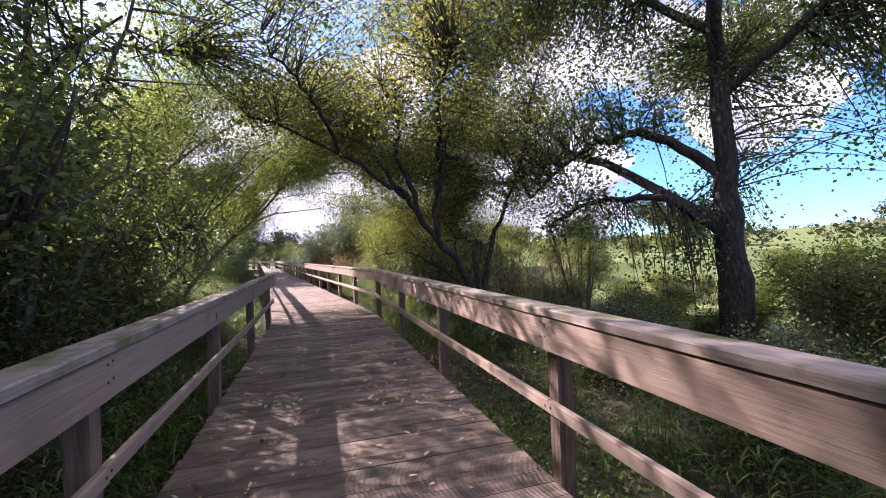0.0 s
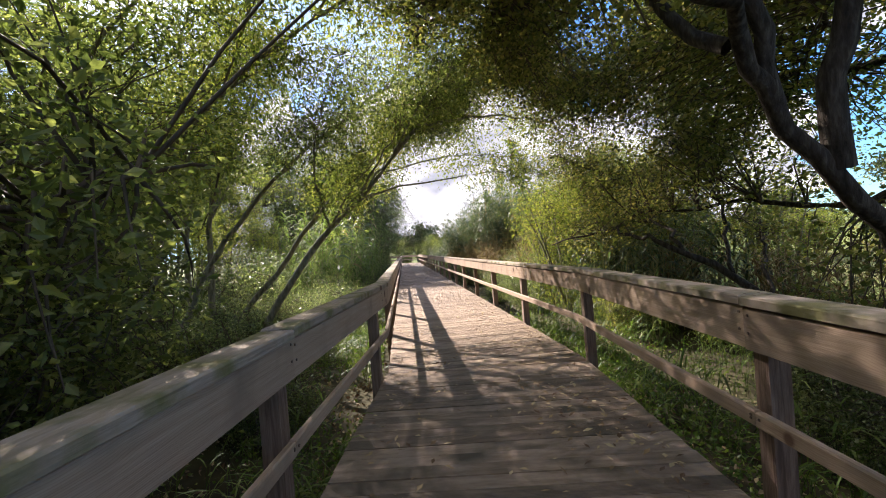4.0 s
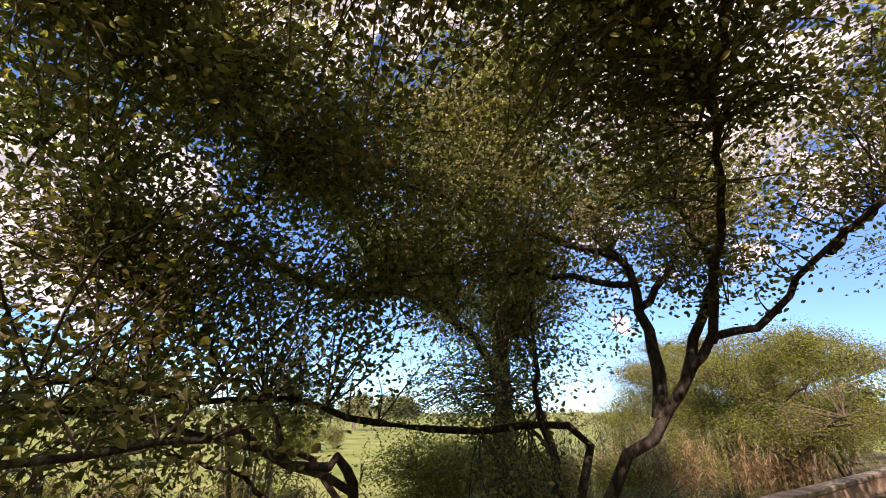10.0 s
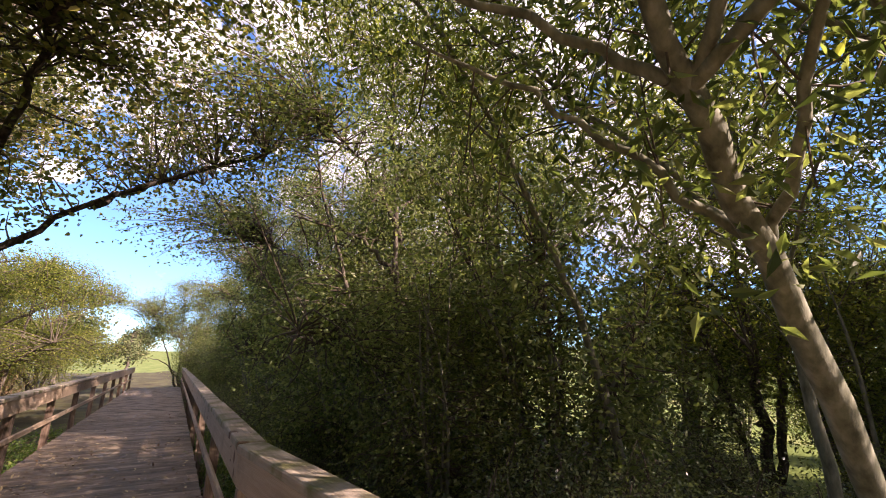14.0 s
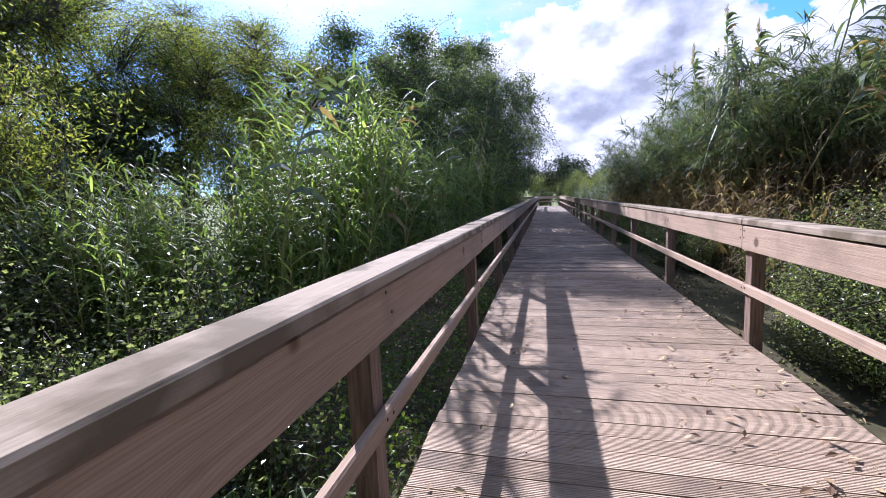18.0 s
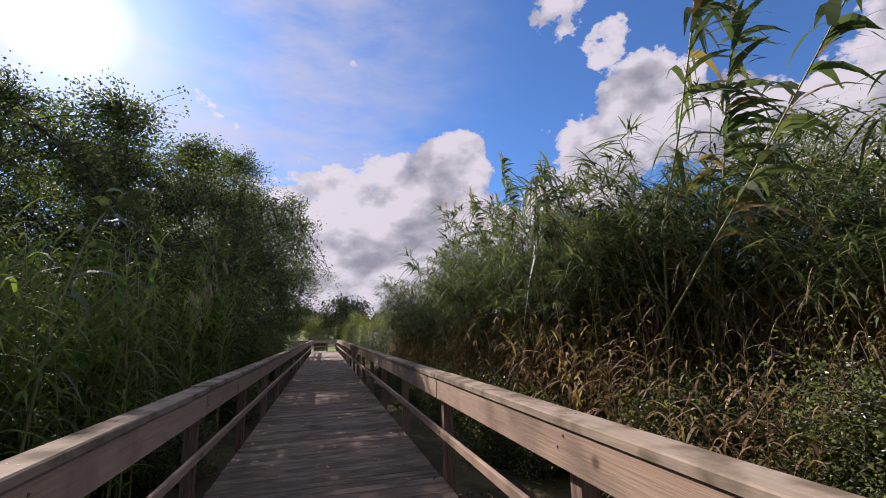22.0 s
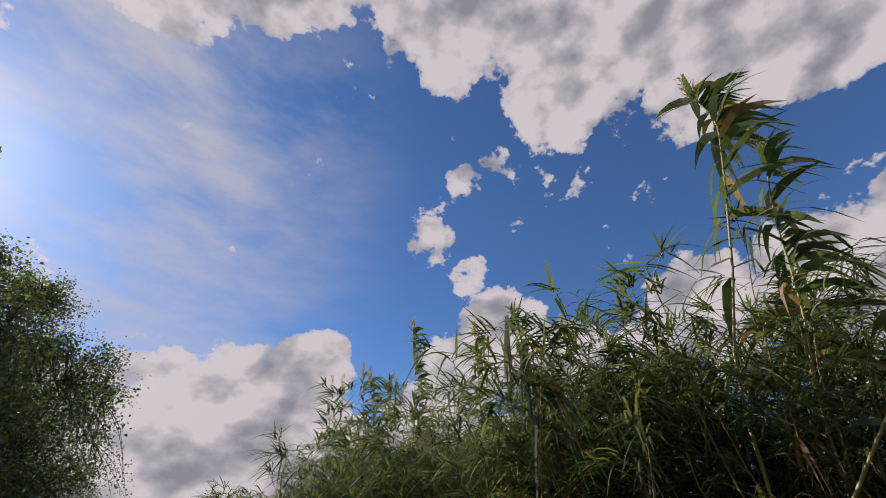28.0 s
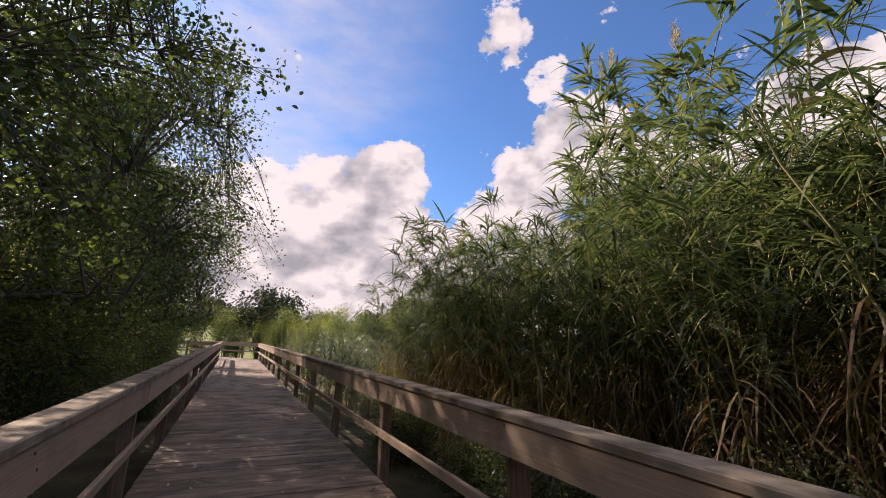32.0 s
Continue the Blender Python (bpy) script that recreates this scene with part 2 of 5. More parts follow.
M_DECK = material("weathered_deck_wood", [(0.30, (0.20, 0.14, 0.088)), (0.5, (0.325, 0.235, 0.155)), (0.72, (0.43, 0.325, 0.225))], rough=0.8, scale=5, stretch=(1.2, 14, 8), bump=0.55, obrand=0.22, wave=(1, 540.0, 0.6), blotch=(2.6, 0.52, 0.72, (0.17, 0.125, 0.085)))
# older, dirtier boards, with the shade of the trees put into the colour
M_DECK_DIRT_SHADE = material("dirty_shaded_brown_deck_wood", [(0.30, (0.135, 0.095, 0.062)), (0.5, (0.24, 0.172, 0.115)), (0.72, (0.355, 0.265, 0.19))], rough=0.72, scale=3, stretch=(1.2, 5, 4), bump=0.55, obrand=0.3, wave=(1, 540.0, 0.6), blotch=(2.2, 0.47, 0.66, (0.09, 0.07, 0.042)))
M_RAIL = material("weathered_rail_wood", [(0.25, (0.31, 0.22, 0.152)), (0.5, (0.38, 0.28, 0.20)), (0.78, (0.45, 0.345, 0.255))], rough=0.8, scale=4, stretch=(20, 0.6, 20), bump=0.22, spec=0.15, obrand=0.22, blotch=(3.0, 0.52, 0.74, (0.24, 0.18, 0.13)), knots=2.4, rings=0.34)
M_CAP = material("mossy_cap_wood", [(0.28, (0.255, 0.205, 0.148)), (0.5, (0.31, 0.253, 0.187)), (0.75, (0.37, 0.31, 0.235))], rough=0.88, scale=4, stretch=(16, 0.5, 16), bump=0.2, spec=0.08, obrand=0.22, blotch=(4.5, 0.45, 0.62, (0.15, 0.12, 0.082)), knots=1.8, rings=0.18)
M_CAP_MOSS = material("green_mossy_cap_wood", [(0.28, (0.27, 0.215, 0.165)), (0.5, (0.34, 0.275, 0.215)), (0.75, (0.41, 0.34, 0.27))], rough=0.85, scale=4, stretch=(14, 0.9, 14), bump=0.4, spec=0.2, obrand=0.2, blotch=(5.0, 0.46, 0.64, (0.16, 0.15, 0.065)), knots=1.8)
M_POST = material("dark_post_wood", [(0.30, (0.09, 0.055, 0.038)), (0.5, (0.175, 0.115, 0.08)), (0.72, (0.27, 0.19, 0.14))], rough=0.75, scale=4, stretch=(14, 14, 1.0), bump=0.4, obrand=0.2)
M_SCREW = material("rusty_screw", [(0.3, (0.05, 0.032, 0.022)), (0.7, (0.13, 0.08, 0.05))], rough=0.6, scale=60, bump=0.2)
M_BARK = material("grey_brown_bark", [(0.3, (0.035, 0.028, 0.022)), (0.5, (0.10, 0.08, 0.062)), (0.72, (0.20, 0.17, 0.14))], rough=0.9, scale=9, stretch=(3, 3, 0.7), bump=0.9, spec=0.15)
# darker copy of the bark: canopy shade on the near trunks is in its colour
M_BARK_SHADE = material("shaded_lichen_bark", [(0.3, (0.022, 0.018, 0.014)), (0.5, (0.055, 0.045, 0.036)), (0.75, (0.13, 0.115, 0.095))], rough=0.92, scale=9, stretch=(3, 3, 0.7), bump=0.8, spec=0.12)
M_REED = material("fresh_reed_leaf", [(0.15, (0.08, 0.125, 0.04)), (0.5, (0.17, 0.24, 0.075)), (0.85, (0.32, 0.36, 0.13))], rough=0.55, scale=1.0, bump=0.0, island=0.65, see_through=0.6, spec=0.25)
M_BARK_PALE = material("smooth_olive_bark", [(0.3, (0.075, 0.075, 0.05)), (0.5, (0.165, 0.16, 0.11)), (0.72, (0.28, 0.265, 0.20))], rough=0.8, scale=6, stretch=(3, 3, 0.8), bump=0.4, spec=0.2)
M_TWIG = material("dark_twig", [(0.3, (0.05, 0.04, 0.03)), (0.7, (0.14, 0.11, 0.08))], rough=0.85, scale=5, bump=0.2, spec=0.15)
M_LEAF_DARK = material("dark_green_leaf", [(0.15, (0.042, 0.06, 0.022)), (0.5, (0.09, 0.125, 0.042)), (0.85, (0.18, 0.215, 0.08))], rough=0.45, scale=1.5, bump=0.0, island=0.75, see_through=0.46, spec=0.4)
M_BRAMBLE = material("glossy_bramble_leaf", [(0.15, (0.06, 0.078, 0.036)), (0.5, (0.13, 0.16, 0.075)), (0.85, (0.28, 0.30, 0.155))], rough=0.3, scale=1.5, bump=0.0, island=0.8, see_through=0.58, spec=0.65)
M_LEAF_MID = material("mid_green_leaf", [(0.15, (0.065, 0.09, 0.032)), (0.5, (0.155, 0.19, 0.07)), (0.85, (0.30, 0.315, 0.14))], rough=0.45, scale=1.5, bump=0.0, island=0.75, see_through=0.62, spec=0.5)
M_LEAF_OLIVE = material("olive_brown_leaf", [(0.15, (0.07, 0.085, 0.03)), (0.45, (0.16, 0.175, 0.06)), (0.75, (0.26, 0.24, 0.09)), (0.93, (0.36, 0.28, 0.11))], rough=0.42, scale=1.5, bump=0.0, island=0.8, see_through=0.62, spec=0.5)
M_LEAF_ALDER = material("rounded_alder_leaf", [(0.15, (0.06, 0.085, 0.03)), (0.5, (0.135, 0.175, 0.06)), (0.85, (0.25, 0.28, 0.11))], rough=0.4, scale=1.5, bump=0.0, island=0.75, see_through=0.6, spec=0.5)
M_LEAF_YELLOW = material("yellow_green_leaf", [(0.15, (0.08, 0.105, 0.025)), (0.5, (0.18, 0.215, 0.05)), (0.85, (0.33, 0.31, 0.085))], rough=0.5, scale=1.2, bump=0.0, island=0.7, see_through=0.64, spec=0.35)
M_CANE_LEAF = material("cane_leaf_green", [(0.15, (0.038, 0.062, 0.036)), (0.5, (0.085, 0.122, 0.066)), (0.85, (0.21, 0.225, 0.125))], rough=0.45, scale=1.0, bump=0.0, island=0.8, see_through=0.4, spec=0.35)
M_CANE_STEM = material("cane_stem", [(0.3, (0.16, 0.17, 0.05)), (0.7, (0.36, 0.31, 0.13))], rough=0.5, scale=3, bump=0.1, stretch=(1, 1, 0.3))
M_DRY = material("dry_straw_leaf", [(0.15, (0.10, 0.062, 0.035)), (0.5, (0.215, 0.142, 0.08)), (0.85, (0.41, 0.31, 0.19))], rough=0.7, scale=1.5, bump=0.0, island=0.7, see_through=0.4, spec=0.2)
M_PLUME = material("pale_plume", [(0.2, (0.30, 0.22, 0.13)), (0.8, (0.56, 0.46, 0.32))], rough=0.9, scale=8, bump=0.0, island=0.5, see_through=0.3, spec=0.1)
M_GRASS = material("verge_grass", [(0.15, (0.05, 0.09, 0.02)), (0.5, (0.12, 0.19, 0.035)), (0.85, (0.24, 0.29, 0.07))], rough=0.5, scale=0.8, bump=0.0, island=0.6, see_through=0.4, spec=0.35)
M_FALLEN = material("fallen_leaf", [(0.15, (0.11, 0.06, 0.03)), (0.5, (0.30, 0.20, 0.10)), (0.85, (0.52, 0.41, 0.22))], rough=0.7, scale=1.5, bump=0.0, island=0.9, spec=0.3)
M_GROUND = material("leaf_litter_earth", [(0.3, (0.035, 0.028, 0.018)), (0.48, (0.07, 0.06, 0.035)), (0.6, (0.10, 0.095, 0.045)), (0.75, (0.16, 0.12, 0.07))], rough=0.95, scale=0.9, detail=10, bump=0.8, bump_scale=7.0, spec=0.1)
M_MEADOW = material("meadow_grass", [(0.3, (0.09, 0.12, 0.035)), (0.5, (0.145, 0.185, 0.05)), (0.7, (0.24, 0.235, 0.10))], rough=0.9, scale=0.25, detail=10, bump=0.7, bump_scale=6.0, spec=0.1)
M_FAR = material("far_foliage", [(0.3, (0.05, 0.07, 0.03)), (0.5, (0.10, 0.12, 0.05)), (0.7, (0.17, 0.16, 0.08))], rough=0.9, scale=1.2, detail=8, bump=0.8, spec=0.1, island=0.3)

# ---- mesh builders ----


def to_mesh(name, verts, quads, mat, smooth=False):
    verts = np.ascontiguousarray(verts, dtype=np.float32)
    quads = np.ascontiguousarray(quads, dtype=np.int32)
    me = bpy.data.meshes.new(name)
    me.vertices.add(len(verts))
    me.vertices.foreach_set("co", verts.ravel())
    me.loops.add(quads.size)
    me.loops.foreach_set("vertex_index", quads.ravel())
    me.polygons.add(len(quads))
    me.polygons.foreach_set("loop_start", np.arange(0, quads.size, 4, dtype=np.int32))
    me.update(calc_edges=True)
    me.polygons.foreach_set("use_smooth", np.full(len(quads), smooth, dtype=bool))
    me.materials.append(mat)
    return me


class Buf:
    """Gathers quads from many small pieces for one mesh."""

    def __init__(self):
        self.v, self.q, self.n = [], [], 0

    def add(self, v, q):
        v = np.asarray(v, dtype=float).reshape(-1, 3)
        self.v.append(v)
        self.q.append(np.asarray(q, dtype=int).reshape(-1, 4) + self.n)
        self.n += len(v)

    def mesh(self, name, mat, smooth=False):
        return to_mesh(name, np.concatenate(self.v), np.concatenate(self.q), mat, smooth)


def piece(name, me, parent, label=""):
    ob = new(name, me)
    ob.parent = parent
    return tagged(ob, label)


def tube(buf, pts, radii, sides=6):
    """A tapered round rod along pts."""
    pts = np.asarray(pts, float)
    n = len(pts)
    tan = np.gradient(pts, axis=0)
    tan /= np.linalg.norm(tan, axis=1)[:, None] + 1e-9
    ref = np.array([0.31, 0.95, 0.05]) if abs(tan[0][1]) < 0.8 else np.array([1.0, 0.0, 0.1])
    u = np.cross(tan, ref)
    u /= np.linalg.norm(u, axis=1)[:, None] + 1e-9
    w = np.cross(tan, u)
    a = np.arange(sides) * 2 * np.pi / sides
    ring = u[:, None, :] * np.cos(a)[None, :, None] + w[:, None, :] * np.sin(a)[None, :, None]
    v = pts[:, None, :] + ring * np.asarray(radii, float)[:, None, None]
    i, j = np.meshgrid(np.arange(n - 1), np.arange(sides), indexing="ij")
    j2 = (j + 1) % sides
    q = np.stack([i * sides + j, i * sides + j2, (i + 1) * sides + j2, (i + 1) * sides + j], -1)
    buf.add(v, q)


def curve_pts(ctrl, n=14, wob=0.0, rng=None):
    """Smooth line through control points, with a little crookedness."""
    ctrl = np.asarray(ctrl, float)
    k = len(ctrl)
    s = np.linspace(0, k - 1, n)
    out = np.zeros((n, 3))
    ext = np.vstack([2 * ctrl[0] - ctrl[1], ctrl, 2 * ctrl[-1] - ctrl[-2]])
    for a, x in enumerate(s):
        i = min(int(x), k - 2)
        f = x - i
        p0, p1, p2, p3 = ext[i:i + 4]
        out[a] = 0.5 * (2 * p1 + (p2 - p0) * f + (2 * p0 - 5 * p1 + 4 * p2 - p3) * f * f + (3 * p1 - p0 - 3 * p2 + p3) * f ** 3)
    if wob:
        out[1:-1] += rng.normal(0, wob, (n - 2, 3))
    return out


def unit(v):
    return v / (np.linalg.norm(v, axis=-1, keepdims=True) + 1e-9)


def leaf_quads(c, rng, size, slim=0.32, hang=0.3, spread=0.35, oval=False):
    """Folded pointed leaves at the points c."""
    n = len(c)
    d = rng.normal(0, 1, (n, 3))
    d[:, 2] = d[:, 2] * 0.6 - hang
    d = unit(d)
    w = unit(np.cross(d, rng.normal(0, 1, (n, 3))))
    up = np.cross(w, d)
    L = (size * rng.uniform(1 - spread, 1 + spread, n))[:, None]
    w, up = w * L * slim, up * L
    tip = c + d * L - up * 0.08
    if not oval:
        v = np.stack([c, c + d * L * 0.45 + w + up * 0.07, tip, c + d * L * 0.45 - w + up * 0.07], 1)
        return v.reshape(-1, 3), np.arange(4 * n).reshape(n, 4)
    v = np.stack([c, c + d * L * 0.28 + w * 0.85 + up * 0.07, c + d * L * 0.68 + w * 0.72 + up * 0.05, tip, c + d * L * 0.68 - w * 0.72 + up * 0.05, c + d * L * 0.28 - w * 0.85 + up * 0.07], 1)
    k = 6 * np.arange(n)[:, None]
    return v.reshape(-1, 3), np.concatenate([k + np.array([0, 1, 2, 3]), k + np.array([0, 3, 4, 5])], 0)


def in_blob(rng, blob, n):
    """Points in an ellipsoid, thicker towards its skin."""
    (cx, cy, cz), (rx, ry, rz) = blob
    d = unit(rng.normal(0, 1, (n, 3)))
    r = rng.uniform(0.25, 1.0, n) ** 0.5
    return np.array([cx, cy, cz]) + d * r[:, None] * np.array([rx, ry, rz])


def crown_into(wood, leaf, rng, joints, blobs, twigs, per, size, slim=0.32, tip=0.16, hang=0.3, r0=0.018, oval=False, room=None):
    """Twigs from the limbs out to the crown's clumps, with leaves round their ends."""
    joints = np.asarray(joints)
    vol = np.array([b[1][0] * b[1][1] * b[1][2] for b in blobs]) ** 0.8
    share = np.maximum(1, (twigs * vol / vol.sum()).astype(int))
    cs = []
    for b, m in zip(blobs, share):
        ends = in_blob(rng, b, m)
        for e in ends:
            j = joints[np.argmin(((joints - e) ** 2).sum(1) * rng.uniform(0.6, 1.5, len(joints)))]
            mid = (j + e) / 2 + rng.normal(0, 0.12, 3) + np.array([0, 0, 0.12 * np.linalg.norm(e - j)])
            p = curve_pts([j, mid, e], 5)
            if room is not None and in_headroom(p[2:] + np.array(room)).any():
                continue
            tube(wood, p, np.linspace(r0, 0.0035, 5), 3)
            t = rng.uniform(0.35, 1.08, per)
            at = np.stack([np.interp(t, np.linspace(0, 1, 5), p[:, a]) for a in range(3)], 1)
            cs.append(at + rng.normal(0, tip, (per, 3)))
    cs = np.concatenate(cs)
    if room is not None:
        cs = cs[~in_headroom(cs + np.array(room))]
    v, q = leaf_quads(cs, rng, size, slim, hang, oval=oval)
    leaf.add(v, q)


def in_headroom(p):
    """The space over the boards that is kept clear of branches."""
    axis = np.minimum(0, p[:, 1] - 9.9) * math.tan(radians(7.0))
    top = np.where((p[:, 1] > 10.6) & (p[:, 1] < 13.6), 3.3, 2.5)
    return (np.abs(p[:, 0] - axis) < 1.35) & (p[:, 2] < top)


def thing(name, label, category, group="", kind="", at=(0, 0, 0)):
    ob = new(name)
    ob.location = at
    return tagged(ob, label, category, group, kind)


def tree(name, label, base, trunks, limbs, blobs, twigs, per, size, seed, leaf_mat, bark=None, slim=0.32, tip=0.16, hang=0.3, group="", wob=0.03, r0=0.018, category="tree", oval=False):
    """A tree: trunks and limbs as (control points, radius at foot, radius at end), relative to base."""
    rng = np.random.default_rng(seed)
    root = thing(name, label, category, group, at=base)
    joints = []
    for ctrl, ra, rb in trunks:
        b = Buf()
        p = curve_pts(ctrl, 22, wob, rng)
        r = (rb + (ra - rb) * np.linspace(1, 0, 22) ** 1.35) * (1 + rng.normal(0, 0.05, 22))
        r[0] *= 1.35
        tube(b, p, r, 10)
        piece("trunk", b.mesh("trunk", bark or M_BARK, True), root)
        joints.extend(p[9:])
    for ctrl, ra, rb in limbs:
        b = Buf()
        p = curve_pts(ctrl, 16, wob, rng)
        tube(b, p, np.linspace(ra, rb, 16), 7)
        piece("limb", b.mesh("limb", bark or M_BARK, True), root)
        joints.extend(p[4:])
    wood, leaf = Buf(), Buf()
    crown_into(wood, leaf, rng, joints, blobs, twigs, per, size, slim, tip, hang, r0, oval, base)
    piece("twig_work", wood.mesh("twig_work", M_TWIG, True), root)["kind"] = "stuff"
    piece("crown", leaf.mesh("crown", leaf_mat), root)
    return root

# ---- the walkway ----
HALF, TOP = 1.15, 1.05
BEND_A, BEND_B = 9.9, 62.0
TURN_A, TURN_B = 7.0, -38.0
GROUND_Z = -0.55
STEP = 2.506


def seg_pose(x, y, heading):
    return Matrix.Translation((x, y, 0)) @ Matrix.Rotation(-radians(heading), 4, "Z")


# start, heading and length of the three straight runs; local y runs along each
RUNS = ((seg_pose(-26.0 * math.sin(radians(TURN_A)), BEND_A - 26.0 * math.cos(radians(TURN_A)), TURN_A), 26.0),
        (seg_pose(0, BEND_A, 0), BEND_B - BEND_A),
        (seg_pose(0, BEND_B, TURN_B), 14.0))


def box_quads(lo, hi, ch=0.0):
    """A box with its four long upper and lower edges (along y) or all round softened."""
    x0, y0, z0 = lo
    x1, y1, z1 = hi
    if not ch:
        v = [(x0, y0, z0), (x1, y0, z0), (x1, y1, z0), (x0, y1, z0), (x0, y0, z1), (x1, y0, z1), (x1, y1, z1), (x0, y1, z1)]
        return v, [(3, 2, 1, 0), (4, 5, 6, 7), (0, 1, 5, 4), (1, 2, 6, 5), (2, 3, 7, 6), (3, 0, 4, 7)]
    c = ch
    v, q = [], []
    for z, i in ((z0, 0.0), (z1 - c, 0.0), (z1, c)):
        v += [(x0 + i, y0 + i, z), (x1 - i, y0 + i, z), (x1 - i, y1 - i, z), (x0 + i, y1 - i, z)]
    q = [(3, 2, 1, 0), (8, 9, 10, 11)]
    for a in (0, 4):
        for k in range(4):
            k2 = (k + 1) % 4
            q.append((a + k, a + k2, a + 4 + k2, a + 4 + k))
    return v, q


def box_mesh(name, lo, hi, mat, ch=0.006):
    b = Buf()
    b.add(*box_quads(lo, hi, ch))
    return b.mesh(name, mat)


def build_railing(run, length, side, first, rng, cut):
    """One side of a run: posts, cap planks, fascia boards and mid rails."""
    s = 1 if side == "right" else -1
    rail = thing("wooden_railing", "weathered pinkish-brown wooden railing with a mossy flat cap along the boardwalk", "railing", "boardwalk railings")
    rail.matrix_world = run
    ys = [y for y in np.arange(first, length + 0.01, STEP)]
    if s > 0 and cut[1] > 0 and cut[0] == 0:
        ys[-1] += 0.35
    post = box_mesh("post", (-0.05, -0.05, -0.95), (0.05, 0.05, TOP - 0.047), M_POST)
    for y in ys:
        p = piece("post", post, rail)
        p.location = (s * (HALF + 0.047), y, 0)
        p.rotation_euler = (radians(rng.normal(0, 0.5)), radians(rng.normal(0, 0.5)), radians(rng.normal(0, 1.5)))
    screw = box_mesh("screw", (-0.004, -0.006, -0.006), (0.004, 0.006, 0.006), M_SCREW, 0.003)
    nail = box_mesh("nail", (-0.005, -0.005, -0.004), (0.005, 0.005, 0.0012), M_SCREW, 0.001)
    ends = [cut[0] * s] + [y for i, y in enumerate(ys) if i % 2 == 1] + [length + cut[1] * s]
    ends = sorted({round(float(e), 3) for e in ends})
    for a, b in zip(ends, ends[1:]):
        if b - a < 0.05:
            continue
        n = b - a - 0.006
        for name, lo, hi, mat, z in (("cap_plank", (-0.085, -n / 2, -0.045), (0.085, n / 2, 0), M_CAP, TOP), ("fascia_board", (-0.03, -n / 2, -0.194), (0.03, n / 2, 0), M_RAIL, TOP - 0.055), ("mid_rail", (-0.02, -n / 2, -0.072), (0.02, n / 2, 0), M_RAIL, 0.50)):
            x = {"cap_plank": HALF + 0.005, "fascia_board": HALF - 0.0355, "mid_rail": HALF - 0.026}[name]
            if name == "cap_plank" and (run @ Vector((0, (a + b) / 2, 0))).y < 12.6:
                mat = M_CAP_MOSS
            p = piece(name, box_mesh(name, lo, hi, mat, 0.008), rail)
            p.location = (s * x, (a + b) / 2, z + rng.normal(0, 0.002))
            p.rotation_euler = (rng.normal(0, 0.0012), 0, rng.normal(0, 0.0008))
            if name == "cap_plank":
                for y in ys:
                    if a - 0.03 < y < b + 0.03 and -1.0 < (run @ Vector((0, y, 0))).y < 36.0:
                        for dx in (-0.03, 0.035):
                            q = piece("nail", nail, p, "dark rusty nail head")
                            q.location = (dx + rng.normal(0, 0.006), min(max(y + rng.normal(0, 0.012), a + 0.03), b - 0.03) - (a + b) / 2, 0)
            else:
                for y in ys:
                    if a - 0.03 < y < b + 0.03 and -1.0 < (run @ Vector((0, y, 0))).y < 36.0:
                        for dy, z in ((-0.028, -0.035), (0.03, -0.035 if name == "mid_rail" else -0.11)):
                            at = min(max(y + dy + rng.normal(0, 0.005), a + 0.03), b - 0.03)
                            q = piece("screw", screw, p, "rusty dark screw head")
                            q.location = (-s * (0.03 if name == "fascia_board" else 0.02), at - (a + b) / 2, z + rng.normal(0, 0.005))
    return rail


def build_walkway():
    rng = np.random.default_rng(5)
    for k, (run, length) in enumerate(RUNS):
        # posts stand on one grid along the middle run
        first = {0: 25.55 - 10 * STEP, 1: 2.435, 2: 1.2}[k]
        ta, tb = HALF * math.tan(radians(TURN_A / 2)), -HALF * math.tan(radians(TURN_B / 2))
        cut = {0: (0, ta), 1: (-ta, tb), 2: (-tb, 0)}[k]
        build_railing(run, length, "left", first, rng, cut)
        build_railing(run, length, "right", first, rng, cut)
        frame_ob = thing("deck_frame", "dark wooden bearers and joists under the boardwalk", "deck frame", "boardwalk bearers", "structure")
        frame_ob.matrix_world = run
        for x in (-HALF + 0.05, 0.0, HALF - 0.05):
            p = piece("joist", box_mesh("joist", (x - 0.035, 0.02, -0.22), (x + 0.035, length - 0.02, -0.0425), M_POST), frame_ob)
        for y in np.arange(first, length, STEP):
            p = piece("crossbeam", box_mesh("crossbeam", (-HALF - 0.005, y - 0.05, -0.40), (HALF + 0.005, y + 0.05, -0.225), M_POST), frame_ob)


build_walkway()


# ---- ground ----
def ground_height(x, y):
    near = GROUND_Z + 0.10 * np.sin(x * 0.9 + 1) * np.cos(y * 0.7) + 0.05 * np.sin(x * 2.3 + y * 1.7)
    bank = 0.9 * np.clip((x - 3.0) / 4.0, 0, 1) * np.clip((y - 16) / 4.0, 0, 1) * np.clip((44 - y) / 6, 0, 1)
    d = np.hypot(x, y)
    far = 26 * np.clip((d - 160) / 700, 0, 1) ** 1.3 * (0.75 + 0.25 * np.sin(np.arctan2(y, x) * 5 + 1)) + 0.7 * np.clip((x - 14) / 50, 0, 1)
    ditch = -0.35 * np.exp(-((x - 2.1) / 0.9) ** 2) * np.clip((y - 14.5) / 1.5, 0, 1) * np.clip((25 - y) / 3, 0, 1)
    return near + bank + far + ditch


